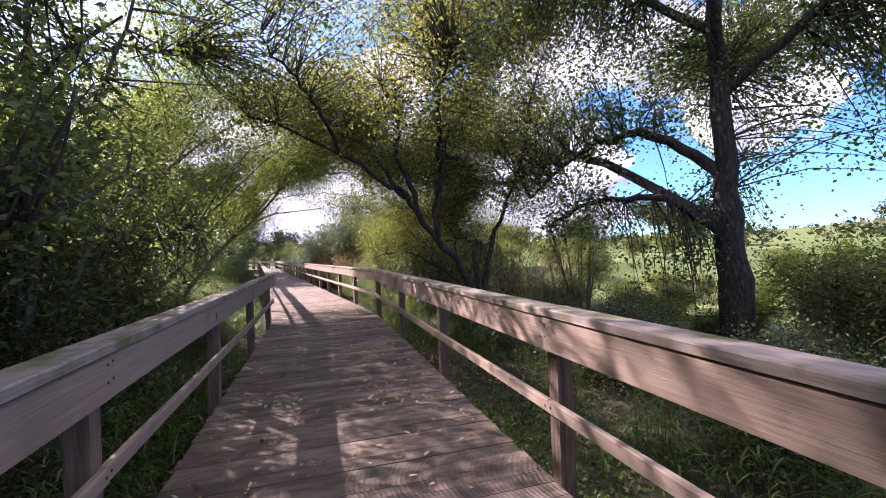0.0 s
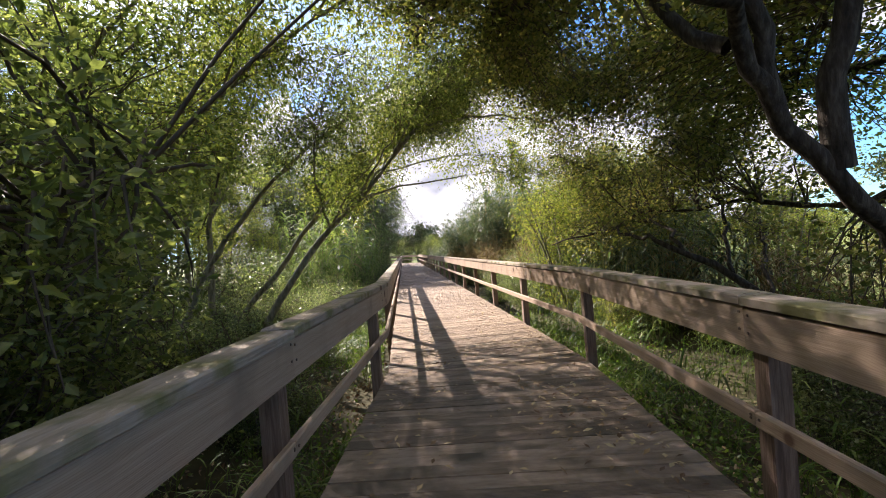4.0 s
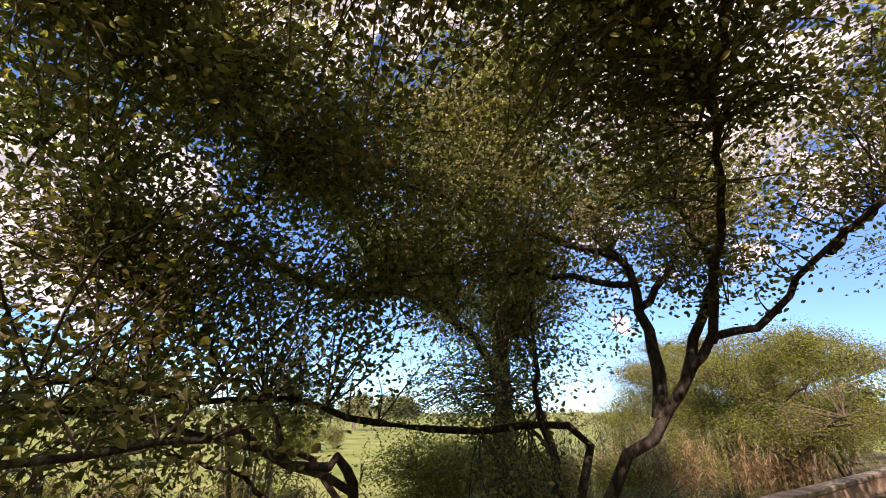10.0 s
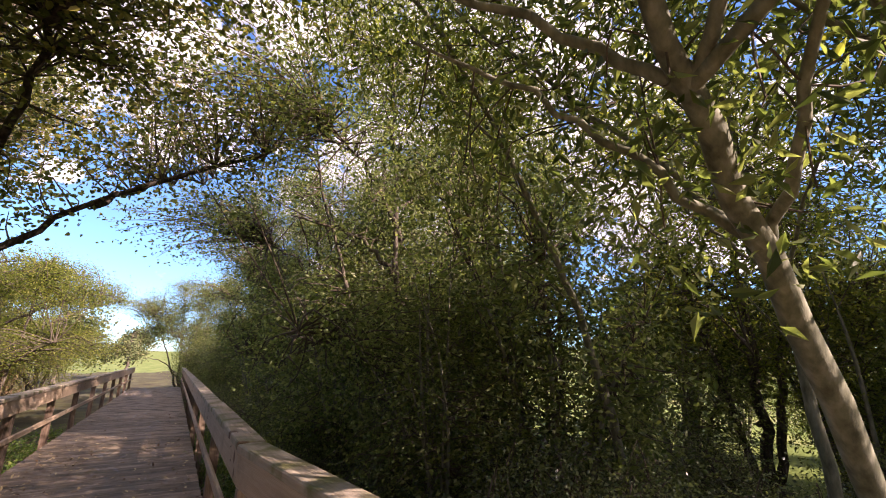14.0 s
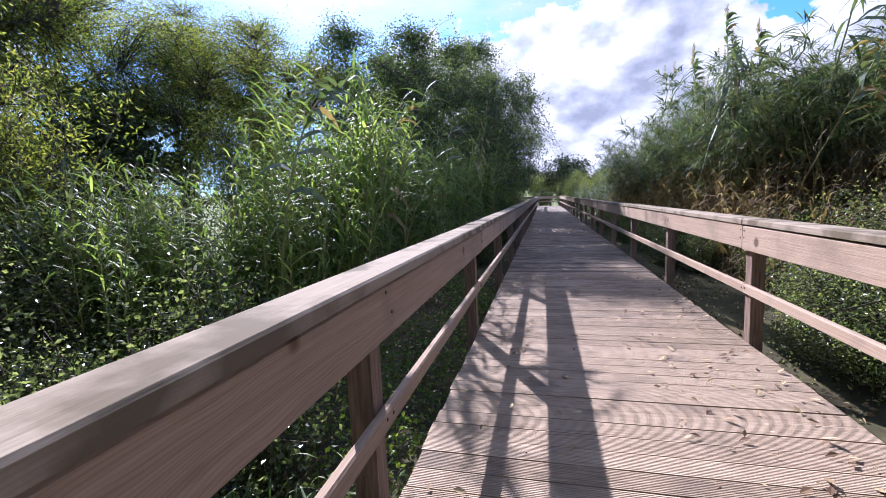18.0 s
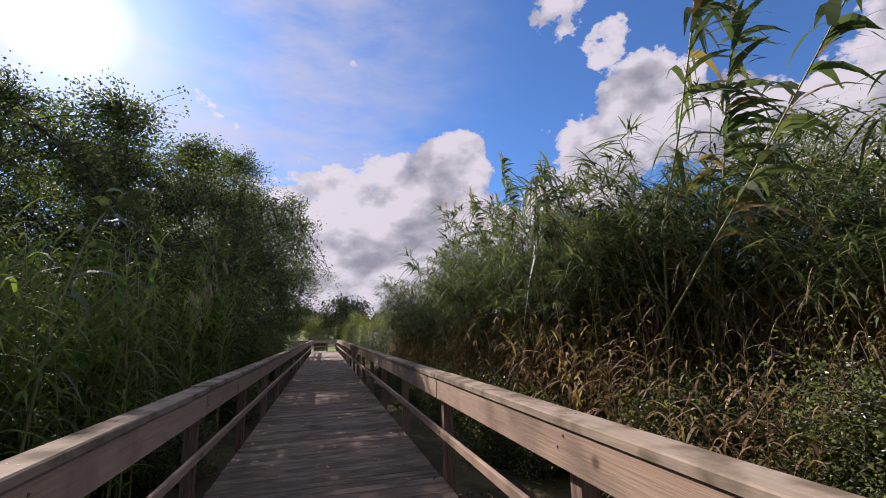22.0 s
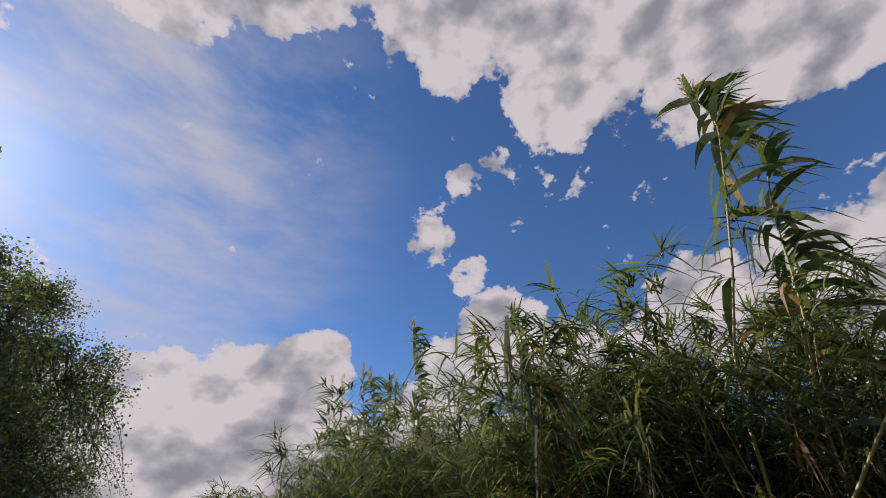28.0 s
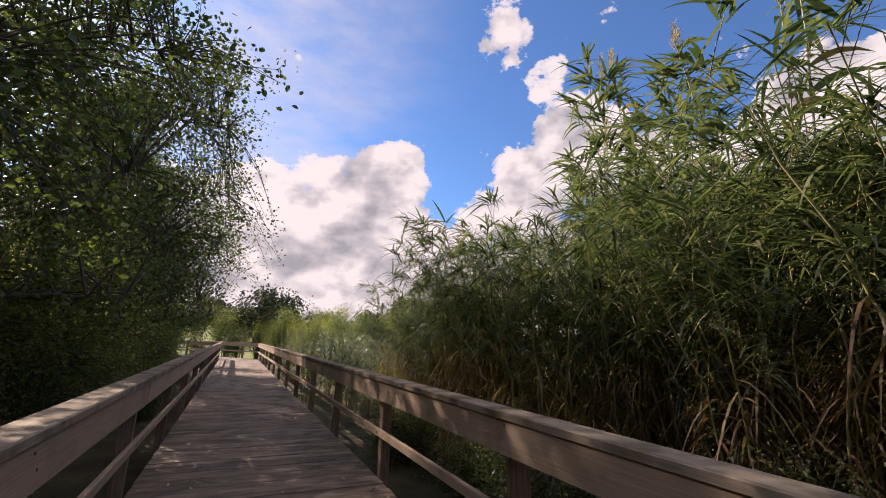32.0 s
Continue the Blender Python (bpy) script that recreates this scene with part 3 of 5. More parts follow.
def build_ground():
    def axis(fine_lo, fine_hi, step):
        a = np.arange(fine_lo, fine_hi + 0.01, step)
        out = 1.16 ** np.arange(1, 60)
        up = fine_hi + np.cumsum(out * step)
        up = up[up < 3000]
        return np.concatenate([-(-fine_lo + up - fine_hi)[::-1], a, up])
    xs, ys = axis(-12, 16, 0.6), axis(-20, 56, 0.8)
    X, Y = np.meshgrid(xs, ys, indexing="ij")
    Z = ground_height(X, Y)
    v = np.stack([X, Y, Z], -1).reshape(-1, 3)
    i, j = np.meshgrid(np.arange(len(xs) - 1), np.arange(len(ys) - 1), indexing="ij")
    k = len(ys)
    q = np.stack([i * k + j, (i + 1) * k + j, (i + 1) * k + j + 1, i * k + j + 1], -1).reshape(-1, 4)
    me = to_mesh("ground", v, q, M_GROUND, True)
    me.materials.append(M_MEADOW)
    cx = v[q].mean(1)
    idx = ((cx[:, 0] > 7.5 + 0.8 * np.sin(cx[:, 1] * 0.8)) | (cx[:, 0] < -10.5 + 0.8 * np.sin(cx[:, 1] * 0.7)) | (np.hypot(cx[:, 0], cx[:, 1]) > 70)).astype(np.int32)
    me.polygons.foreach_set("material_index", idx)
    tagged(new("ground", me), "uneven earth with leaf litter, weeds and a green meadow", "ground", "", "structure")


build_ground()

# ---- plants: makers ----


def blades(base, az, L, W, rise, droop, twist=0.0):
    """Long arching leaf blades, four spans each."""
    n = len(base)
    s = np.array([0, 0.25, 0.5, 0.75, 1.0])
    prof = np.array([0.55, 1.0, 0.85, 0.5, 0.03])
    out = np.stack([np.cos(az), np.sin(az), np.zeros(n)], 1)
    side = np.stack([-np.sin(az), np.cos(az), twist * np.ones(n)], 1)
    h = (L[:, None] * s) * np.cos(rise)[:, None]
    z = L[:, None] * (s * np.sin(rise)[:, None] - droop[:, None] * s ** 2)
    c = base[:, None, :] + out[:, None, :] * h[..., None]
    c[..., 2] += z
    w = (W[:, None] * prof)[..., None] * side[:, None, :] * 0.5
    v = np.stack([c - w, c + w], 2).reshape(n, 10, 3)
    q = np.array([(2 * i, 2 * i + 1, 2 * i + 3, 2 * i + 2) for i in range(4)])
    return v.reshape(-1, 3), (q[None] + 10 * np.arange(n)[:, None, None]).reshape(-1, 4)


def cane_lines(rng, foot, h, lean, n=9):
    az = rng.uniform(0, 2 * np.pi)
    t = np.linspace(0, 1, n)
    d = np.array([math.cos(az), math.sin(az)]) * lean * h
    p = np.zeros((n, 3))
    p[:, 0] = foot[0] + d[0] * t ** 1.8
    p[:, 1] = foot[1] + d[1] * t ** 1.8
    p[:, 2] = foot[2] + h * t * (1 - 0.18 * lean * t)
    return p


def cane_leaves(leaf, rng, p, h, lo, gap, size, width, hi=1.0):
    n = max(4, int(h * (hi - lo) / gap))
    t = np.linspace(lo, hi, n)
    base = np.stack([np.interp(t, np.linspace(0, 1, len(p)), p[:, a]) for a in range(3)], 1)
    plane = rng.uniform(0, np.pi)
    az = plane + np.pi * (np.arange(n) % 2) + rng.normal(0, 0.45, n)
    taper = 0.65 + 0.5 * np.sin(np.pi * np.clip((t - lo) / (1 - lo), 0, 1) * 0.85 + 0.3)
    L = size * taper * rng.uniform(0.8, 1.2, n)
    v, q = blades(base, az, L, width * taper * rng.uniform(0.7, 1.2, n), rng.uniform(0.5, 1.1, n), rng.uniform(0.35, 1.0, n), 0.15)
    leaf.add(v, q)


def plume_into(buf, rng, at, size):
    n = 46
    t = rng.uniform(0, 1, n)
    base = np.array(at) + np.stack([rng.normal(0, 0.02, n), rng.normal(0, 0.02, n), t * size], 1)
    v, q = blades(base, rng.uniform(0, 6.28, n), size * (0.55 - 0.35 * t), np.full(n, 0.014), rng.uniform(0.9, 1.35, n), rng.uniform(0.2, 0.6, n))
    buf.add(v, q)


def cane_clump(name, label, seed, n, radius, h, lean, leaf_mat, stem_mat, size=0.55, width=0.05, gap=0.11, lo=0.2, stem_r=0.011, group="cane thicket", category="cane"):
    """A stand of canes sharing one root; built once and then set out many times."""
    rng = np.random.default_rng(seed)
    root = thing(name, label, category, group)
    stem, leaf = Buf(), Buf()
    for i in range(n):
        a, r = rng.uniform(0, 6.28), radius * math.sqrt(rng.uniform(0, 1))
        hh = h * rng.uniform(0.6, 1.05)
        p = cane_lines(rng, (r * math.cos(a), r * math.sin(a), 0.0), hh, abs(rng.normal(0.08, lean)))
        tube(stem, p, np.linspace(stem_r, stem_r * 0.35, len(p)), 5)
        cane_leaves(leaf, rng, p, hh, lo, gap, size, width)
    piece("stalk_mass", stem.mesh("stalk_mass", stem_mat, True), root)["kind"] = "stuff"
    piece("blade_mass", leaf.mesh("blade_mass", leaf_mat), root)["kind"] = "stuff"
    return root


def tuft_into(buf, rng, at, az, n, size, width, spread=1.0):
    """A fan of narrow leaves at the end of a side shoot."""
    base = np.array(at) + rng.normal(0, 0.035, (n, 3))
    buf.add(*blades(base, az + rng.normal(0, spread, n), size * rng.uniform(0.6, 1.2, n), width * rng.uniform(0.7, 1.15, n), rng.uniform(-0.2, 0.95, n), rng.uniform(0.15, 0.75, n), 0.2))


def cane_bush(name, label, seed, n, radius, h, leaf_mat, tufts=8, per=11, size=0.38, width=0.024, low=0.42, dead=1.9, plumes=0, flare=0.26, group="cane thicket"):
    """Old branched canes: stalks that lean outward, leaf fans on side shoots above, hanging dead leaves below."""
    rng = np.random.default_rng(seed)
    root = thing(name, label, "cane", group)
    stem, leaf, straw, plume = Buf(), Buf(), Buf(), Buf()
    for i in range(n):
        a, rr = rng.uniform(0, 6.28), radius * math.sqrt(rng.uniform(0, 1))
        hh = h * rng.uniform(0.72, 1.05)
        out = flare * (0.4 + rr / radius) * hh * rng.uniform(0.5, 1.2)
        t = np.linspace(0, 1, 10)
        p = np.stack([rr * math.cos(a) + out * math.cos(a) * t ** 1.9, rr * math.sin(a) + out * math.sin(a) * t ** 1.9, hh * t * (1 - 0.06 * t)], 1)
        p[:, :2] += (rng.normal(0, 0.16, 2) * hh / 4.0)[None, :] * t[:, None] ** 1.5
        p[1:] += rng.normal(0, 0.02, (9, 3))
        tube(stem, p, np.linspace(0.014, 0.005, 10), 5)

        def on(f):
            return np.array([np.interp(f, t, p[:, k]) for k in range(3)])
        for k in range(tufts):
            f = 1.0 - (1 - low) * ((k + rng.uniform(0, 1)) / tufts) ** 1.25
            az = rng.uniform(0, 6.28)
            reach = rng.uniform(0.12, 0.48)
            end = on(f) + np.array([math.cos(az) * reach, math.sin(az) * reach, 0.55 * reach])
            tube(stem, np.stack([on(f), (on(f) + end) / 2 + np.array([0, 0, 0.03]), end]), np.linspace(0.005, 0.003, 3), 4)
            tuft_into(leaf, rng, end, az, per, size, width, 0.75)
        top = on(1.0)
        tuft_into(leaf, rng, top, rng.uniform(0, 6.28), 8, size * 1.35, width * 1.3, 2.0)
        m = int(16 * dead)
        if m:
            f = rng.uniform(0.05, low + 0.08, m)
            base = np.stack([np.interp(f, t, p[:, k]) for k in range(3)], 1)
            straw.add(*blades(base, rng.uniform(0, 6.28, m), rng.uniform(0.25, 0.6, m), rng.uniform(0.012, 0.03, m), rng.uniform(-0.5, 0.7, m), rng.uniform(0.5, 1.4, m), 0.3))
        if i < plumes:
            plume_into(plume, rng, top, 0.5)
    piece("stalk_mass", stem.mesh("stalk_mass", M_CANE_STEM, True), root)["kind"] = "stuff"
    piece("blade_mass", leaf.mesh("blade_mass", leaf_mat), root)["kind"] = "stuff"
    if straw.n:
        piece("dead_foliage", straw.mesh("dead_foliage", M_DRY), root, "dry straw-coloured leaves")["kind"] = "stuff"
    if plume.n:
        piece("plume_tuft", plume.mesh("plume_tuft", M_PLUME), root, "pale feathery plumes")["kind"] = "stuff"
    return root


def shrub(name, label, seed, radius, height, twigs, per, size, leaf_mat, slim=0.34, tip=0.13, stems=7, group="shrubs", hang=0.2, category="shrub"):
    """A many-stemmed bush with an uneven outline."""
    rng = np.random.default_rng(seed)
    root = thing(name, label, category, group)
    b, joints = Buf(), []
    for i in range(stems):
        a = rng.uniform(0, 6.28)
        r = radius * rng.uniform(0.2, 0.8)
        top = np.array([r * math.cos(a), r * math.sin(a), height * rng.uniform(0.55, 0.95)])
        foot = np.array([0.15 * math.cos(a), 0.15 * math.sin(a), -0.1])
        p = curve_pts([foot, (foot + top) / 2 + np.array([0, 0, 0.1 * height]) + rng.normal(0, 0.08, 3), top], 9)
        tube(b, p, np.linspace(0.022 * (0.6 + height / 4), 0.006, 9), 5)
        joints.extend(p[2:])
    piece("stem_work", b.mesh("stem_work", M_BARK_PALE, True), root)["kind"] = "stuff"
    blobs = []
    for i in range(9):
        a, rr = rng.uniform(0, 6.28), radius * rng.uniform(0, 0.75)
        zz = height * rng.uniform(0.15, 0.85)
        s = rng.uniform(0.3, 0.55)
        blobs.append(((rr * math.cos(a), rr * math.sin(a), zz), (radius * s, radius * s, min(zz + 0.05, height * s * 0.6))))
    wood, leaf = Buf(), Buf()
    crown_into(wood, leaf, rng, joints, blobs, twigs, per, size, slim, tip, hang, 0.008)
    piece("twig_work", wood.mesh("twig_work", M_TWIG, True), root)["kind"] = "stuff"
    piece("foliage", leaf.mesh("foliage", leaf_mat), root)
    return root


def gz(x, y):
    return float(ground_height(np.array(x, float), np.array(y, float)))


def put(proto, rng, spots, smin=0.85, smax=1.15, sink=0.05):
    """Sets out copies of a plant; the first spot takes the plant itself."""
    for i, (x, y) in enumerate(spots):
        s = rng.uniform(smin, smax)
        if -26 < y < 62:
            # nothing grows under the boards
            off = x - min(0.0, y - BEND_A) * math.tan(radians(TURN_A))
            x += math.copysign(max(0.0, 1.75 - abs(off)), off)
        m = Matrix.Translation((x, y, gz(x, y) - sink)) @ Matrix.Rotation(rng.uniform(0, 6.28), 4, "Z")
        ob = proto if i == 0 else copy_thing(proto, m)
        ob.matrix_basis = m @ Matrix.Diagonal((s, s, s, 1))


def strip(rng, n, x0, x1, y0, y1):
    """Spread-out spots in a strip beside the walkway."""
    out = []
    tries = 0
    while len(out) < n and tries < 4000:
        tries += 1
        p = (rng.uniform(min(x0, x1), max(x0, x1)), rng.uniform(y0, y1))
        lim = math.sqrt(abs(x1 - x0) * abs(y1 - y0) / n) * 0.62
        if all((p[0] - q[0]) ** 2 + (p[1] - q[1]) ** 2 > lim * lim for q in out):
            out.append(p)
    return out


def split(spots, k):
    return [spots[i::k] for i in range(k)]


# ---- trees beside the walkway ----
def near_trees():
    # tall rough-barked tree on the meadow side
    tree("alder_tree", "tall rough-barked tree with spreading dark branches beside the meadow", (5.85, 4.4, gz(5.85, 4.4) - 0.1),
         [([(0, 0, 0), (0.05, 0, 1.4), (-0.05, 0.05, 3.5), (0.1, 0.2, 6.2), (0.2, 0.3, 9.0)], 0.31, 0.08)],
         [([(-0.05, 0.05, 3.1), (-0.7, 0.85, 3.95), (-1.4, 1.8, 3.9), (-2.0, 2.8, 3.05)], 0.11, 0.025),
          ([(0.0, 0.0, 2.0), (-0.6, 0.7, 2.75), (-1.25, 1.7, 2.85), (-1.8, 2.5, 2.45)], 0.09, 0.025),
          ([(-0.1, 0.1, 2.3), (-0.73, 1.48, 3.39), (-0.81, 2.59, 3.93), (-0.94, 3.6, 4.05), (-0.93, 5.15, 3.8), (-0.88, 6.56, 4.05), (-0.95, 7.6, 4.2), (-0.8, 8.8, 4.7)], 0.10, 0.02),
          ([(-0.9, 4.0, 4.05), (-1.2, 5.6, 5.0), (-1.0, 7.2, 5.8), (-0.8, 8.6, 6.2)], 0.05, 0.015)] +
         [([(0.0, 0.1, 4.1), (1.2, 0.7, 5.5), (2.8, 1.3, 6.4)], 0.10, 0.025),
          ([(0.05, 0.1, 4.8), (-1.6, -0.8, 6.6), (-3.2, -1.4, 7.4)], 0.10, 0.025),
          ([(0.1, 0.2, 5.6), (-1.1, 1.8, 7.2), (-2.2, 3.4, 7.8)], 0.09, 0.025),
          ([(0.05, 0.1, 4.5), (0.8, -1.7, 5.8), (1.2, -3.3, 6.4)], 0.09, 0.025)],
         [((-1.6, 2.1, 3.9), (1.2, 1.5, 0.8)), ((-1.4, 2.0, 2.5), (1.1, 1.2, 0.7)), ((0.2, 0.3, 8.6), (2.9, 2.9, 1.6)), ((2.4, 1.1, 6.4), (2.1, 2.1, 1.3)),
          ((-2.9, -1.2, 7.2), (2.2, 2.2, 1.3)), ((-2.0, 3.1, 7.4), (2.2, 2.2, 1.4)), ((1.1, -2.9, 6.1), (2.1, 2.1, 1.3)), ((-0.4, 0.7, 1.0), (0.9, 0.9, 0.9)), ((0.7, 2.2, 5.6), (1.8, 1.8, 1.2))] +
         [((-0.9, 5.6, 4.3), (1.2, 2.0, 0.7)), ((-1.1, 5.0, 5.6), (1.7, 2.2, 0.9)), ((-0.9, 8.2, 4.3), (1.3, 1.6, 0.8)), ((-0.6, 8.2, 5.8), (1.3, 1.5, 0.7)), ((0.4, 5.6, 3.3), (1.1, 1.8, 0.5)), ((-1.8, 6.4, 6.9), (1.4, 1.5, 0.7)), ((-2.0, 8.0, 4.5), (0.8, 0.9, 0.4)), ((-1.6, 7.2, 5.4), (1.3, 1.3, 0.8)), ((1.3, -1.6, 4.5), (1.4, 1.4, 1.0)), ((2.1, -0.8, 5.3), (1.4, 1.4, 1.0)), ((1.5, -2.2, 3.3), (1.1, 1.1, 0.7)), ((0.9, -0.9, 6.8), (1.6, 1.6, 0.9)), ((-2.6, 3.4, 4.9), (1.3, 1.5, 0.8)), ((-1.0, 1.4, 5.0), (1.4, 1.4, 0.9)), ((-0.6, 2.4, 6.4), (1.7, 1.7, 0.9)), ((1.6, 1.2, 2.4), (1.1, 1.1, 0.8)), ((1.2, 0.6, 3.9), (1.2, 1.2, 0.9))],
         2150, 46, 0.062, 21, M_LEAF_ALDER, slim=0.38, tip=0.17, oval=True, bark=M_BARK_SHADE)
    # forked tree that leans over the rail
    tree("leaning_tree", "dark forked tree leaning over the boardwalk railing", (2.6, 7.4, gz(2.6, 7.4) - 0.1),
         [([(0, 0, 0), (-0.05, 0.0, 0.8), (-0.2, -0.05, 1.45), (-0.6, -0.13, 2.0), (-0.92, -0.12, 2.42), (-1.21, -0.11, 2.76), (-1.46, -0.14, 3.07), (-1.74, -0.35, 3.2), (-2.03, -0.42, 3.34), (-2.31, -0.36, 3.57), (-2.62, -0.1, 3.79), (-3.2, 0.2, 4.2), (-4.1, 0.6, 4.6)], 0.085, 0.022),
          ([(0.05, 0.12, 0), (0.2, 0.1, 1.0), (0.3, 0.07, 1.85), (0.53, 0.03, 2.5), (0.71, -0.2, 3.1), (0.9, -0.5, 4.0), (1.0, -0.8, 5.2)], 0.075, 0.02)],
         [([(-0.85, -0.15, 2.35), (-0.88, -0.23, 2.95), (-0.79, -0.26, 3.55), (-0.62, -0.3, 4.27), (-0.04, -0.28, 5.1), (0.7, -0.1, 6.2), (1.5, 0.3, 7.2)], 0.08, 0.02),
          ([(-1.2, -0.11, 2.75), (-1.46, -0.24, 3.5), (-1.67, -0.18, 3.9), (-1.5, 0.0, 4.5), (-1.7, 0.4, 5.4)], 0.06, 0.015),
          ([(0.1, 0.1, 1.2), (0.0, 0.0, 2.2), (0.7, 1.0, 2.2), (1.2, 2.23, 2.27), (1.19, 2.9, 2.41), (1.03, 4.0, 2.44), (0.6, 4.8, 2.4)], 0.055, 0.015)] +
         [([(-0.62, -0.3, 4.27), (0.3, 0.9, 4.7), (0.9, 2.2, 4.9), (1.0, 3.6, 4.7)], 0.05, 0.015),
          ([(1.0, 3.6, 4.7), (0.6, 4.7, 4.95), (-0.3, 5.9, 4.95)], 0.03, 0.01),
          ([(-0.7, -0.27, 3.9), (0.1, 0.6, 4.0), (0.9, 1.5, 3.95), (1.4, 2.4, 3.6)], 0.045, 0.012),
          ([(-1.5, -0.14, 3.1), (-1.9, 0.5, 4.0), (-2.2, 1.6, 4.7), (-2.1, 3.0, 5.0)], 0.05, 0.015),
          ([(-0.8, -0.26, 3.6), (-1.2, -1.2, 4.5), (-1.4, -2.2, 5.0)], 0.05, 0.015),
          ([(-2.6, -0.1, 3.8), (-3.2, -0.9, 4.5), (-3.9, -1.6, 5.0)], 0.04, 0.012),
          ([(0.7, -0.1, 6.2), (-0.4, 0.6, 7.0), (-1.2, 1.0, 7.4)], 0.04, 0.012), ([(-2.1, 3.0, 5.0), (-1.7, 4.4, 5.3), (-0.9, 5.9, 5.7)], 0.03, 0.01), ([(-2.2, 1.6, 4.7), (-2.8, 3.0, 5.1), (-3.0, 4.4, 5.5)], 0.03, 0.01), ([(0.6, 4.7, 4.95), (0.4, 5.6, 5.0), (0.3, 6.6, 5.2)], 0.025, 0.008)],
         [((-1.7, 1.6, 4.9), (1.6, 1.6, 0.8)), ((-1.2, -1.3, 4.9), (1.6, 1.5, 1.0)), ((0.1, 0.0, 5.2), (1.7, 1.5, 1.0)), ((-3.2, 0.2, 4.8), (1.4, 1.5, 0.8)),
          ((0.6, 1.8, 4.2), (1.5, 1.6, 0.9)), ((1.5, 0.3, 6.7), (1.7, 1.6, 1.1)), ((-0.6, 0.6, 6.6), (2.0, 1.9, 1.0)), ((1.1, 3.0, 2.9), (0.9, 1.5, 0.6)), ((-2.0, 2.6, 5.4), (1.5, 1.6, 0.8)), ((0.9, 3.4, 5.0), (1.4, 1.6, 0.9))] +
         [((0.6, -0.6, 3.6), (1.1, 1.0, 0.9)), ((-1.6, -0.2, 3.9), (0.8, 0.8, 0.5)), ((-2.2, -1.8, 6.0), (1.5, 1.5, 0.8)), ((0.3, 0.6, 1.2), (0.6, 0.8, 0.7)), ((0.2, 3.2, 4.1), (0.8, 0.9, 0.5)), ((-0.6, 2.8, 5.2), (0.8, 0.9, 0.5)), ((0.8, 4.4, 4.6), (1.3, 1.3, 0.9)), ((-0.2, 5.3, 4.8), (0.9, 0.9, 0.5)), ((-1.2, 3.6, 5.2), (1.5, 1.5, 0.7)), ((-0.3, 5.0, 5.6), (1.5, 1.5, 0.7)), ((-2.4, 4.2, 5.6), (1.4, 1.5, 0.6)), ((-3.2, 2.4, 5.4), (1.3, 1.4, 0.6)), ((-1.4, 5.8, 5.9), (1.4, 1.4, 0.6)), ((-1.0, 2.1, 4.2), (0.9, 1.0, 0.6)), ((-1.4, 3.4, 4.6), (0.9, 1.0, 0.6)), ((-0.4, 4.2, 4.3), (1.0, 1.0, 0.6)), ((-2.0, 2.4, 4.9), (1.0, 1.0, 0.5)), ((0.4, 2.6, 3.6), (0.9, 1.0, 0.6)), ((0.5, 4.4, 3.6), (0.9, 0.9, 0.6)), ((-0.4, 5.8, 4.85), (1.0, 0.9, 0.7)), ((0.2, 5.4, 4.05), (0.9, 0.8, 0.6)), ((0.6, 6.4, 5.4), (1.1, 1.0, 0.7)), ((-1.2, 6.4, 5.6), (1.0, 1.0, 0.6)), ((-0.4, 2.6, 3.6), (0.6, 0.8, 0.5)), ((-1.2, 4.4, 4.1), (0.8, 0.9, 0.5))],
         2250, 46, 0.055, 22, M_LEAF_OLIVE, slim=0.36, tip=0.17, r0=0.012, oval=True, bark=M_BARK_SHADE)
    # low arching tree with long level limbs
    tree("arching_tree", "low tree with a long arching dark branch and sparse oval leaves", (3.75, 9.0, gz(3.75, 9.0) - 0.1),
         [([(0, 0, 0), (-0.1, 0.4, 0.85), (-0.5, 1.0, 1.6), (-1.0, 1.45, 1.96), (-1.15, 1.75, 2.1), (-1.22, 2.1, 2.2), (-1.3, 2.5, 2.28), (-1.5, 3.2, 2.25), (-1.75, 4.0, 2.1)], 0.058, 0.014)],
         [([(-0.9, 1.35, 1.9), (-0.5, 2.4, 2.3), (-0.4, 3.5, 2.4), (-0.6, 4.6, 2.2)], 0.03, 0.01),
          ([(-0.4, 3.5, 2.4), (0.2, 4.2, 2.8), (0.7, 4.8, 3.2)], 0.02, 0.008),
          ([(-0.5, 1.0, 1.6), (0.1, 1.9, 2.7), (0.4, 2.9, 3.5)], 0.03, 0.01),
          ([(-0.3, 0.7, 1.2), (0.5, 1.6, 1.9), (1.2, 2.4, 2.2)], 0.03, 0.01),
          ([(0.2, 4.2, 2.8), (0.1, 5.2, 3.5), (-0.5, 6.0, 4.1)], 0.018, 0.006)],
         [((-1.3, 3.0, 2.35), (0.5, 1.0, 0.3)), ((-0.3, 3.4, 2.6), (0.9, 1.2, 0.45)), ((0.8, 2.2, 2.2), (0.7, 0.8, 0.4)), ((-0.5, 4.8, 2.3), (0.9, 0.9, 0.6)), ((0.6, 4.6, 3.0), (1.2, 1.2, 0.9)), ((0.5, 3.0, 3.3), (1.0, 1.2, 0.7)), ((0.3, 2.2, 3.9), (1.0, 1.0, 0.6)), ((0.1, 5.1, 3.5), (1.3, 1.1, 0.8)), ((-0.6, 5.8, 4.1), (1.2, 1.1, 0.7)), ((1.4, 3.6, 3.9), (1.2, 1.2, 0.8))],
         820, 32, 0.052, 23, M_LEAF_OLIVE, slim=0.32, tip=0.16, r0=0.008, oval=True, bark=M_BARK_SHADE)
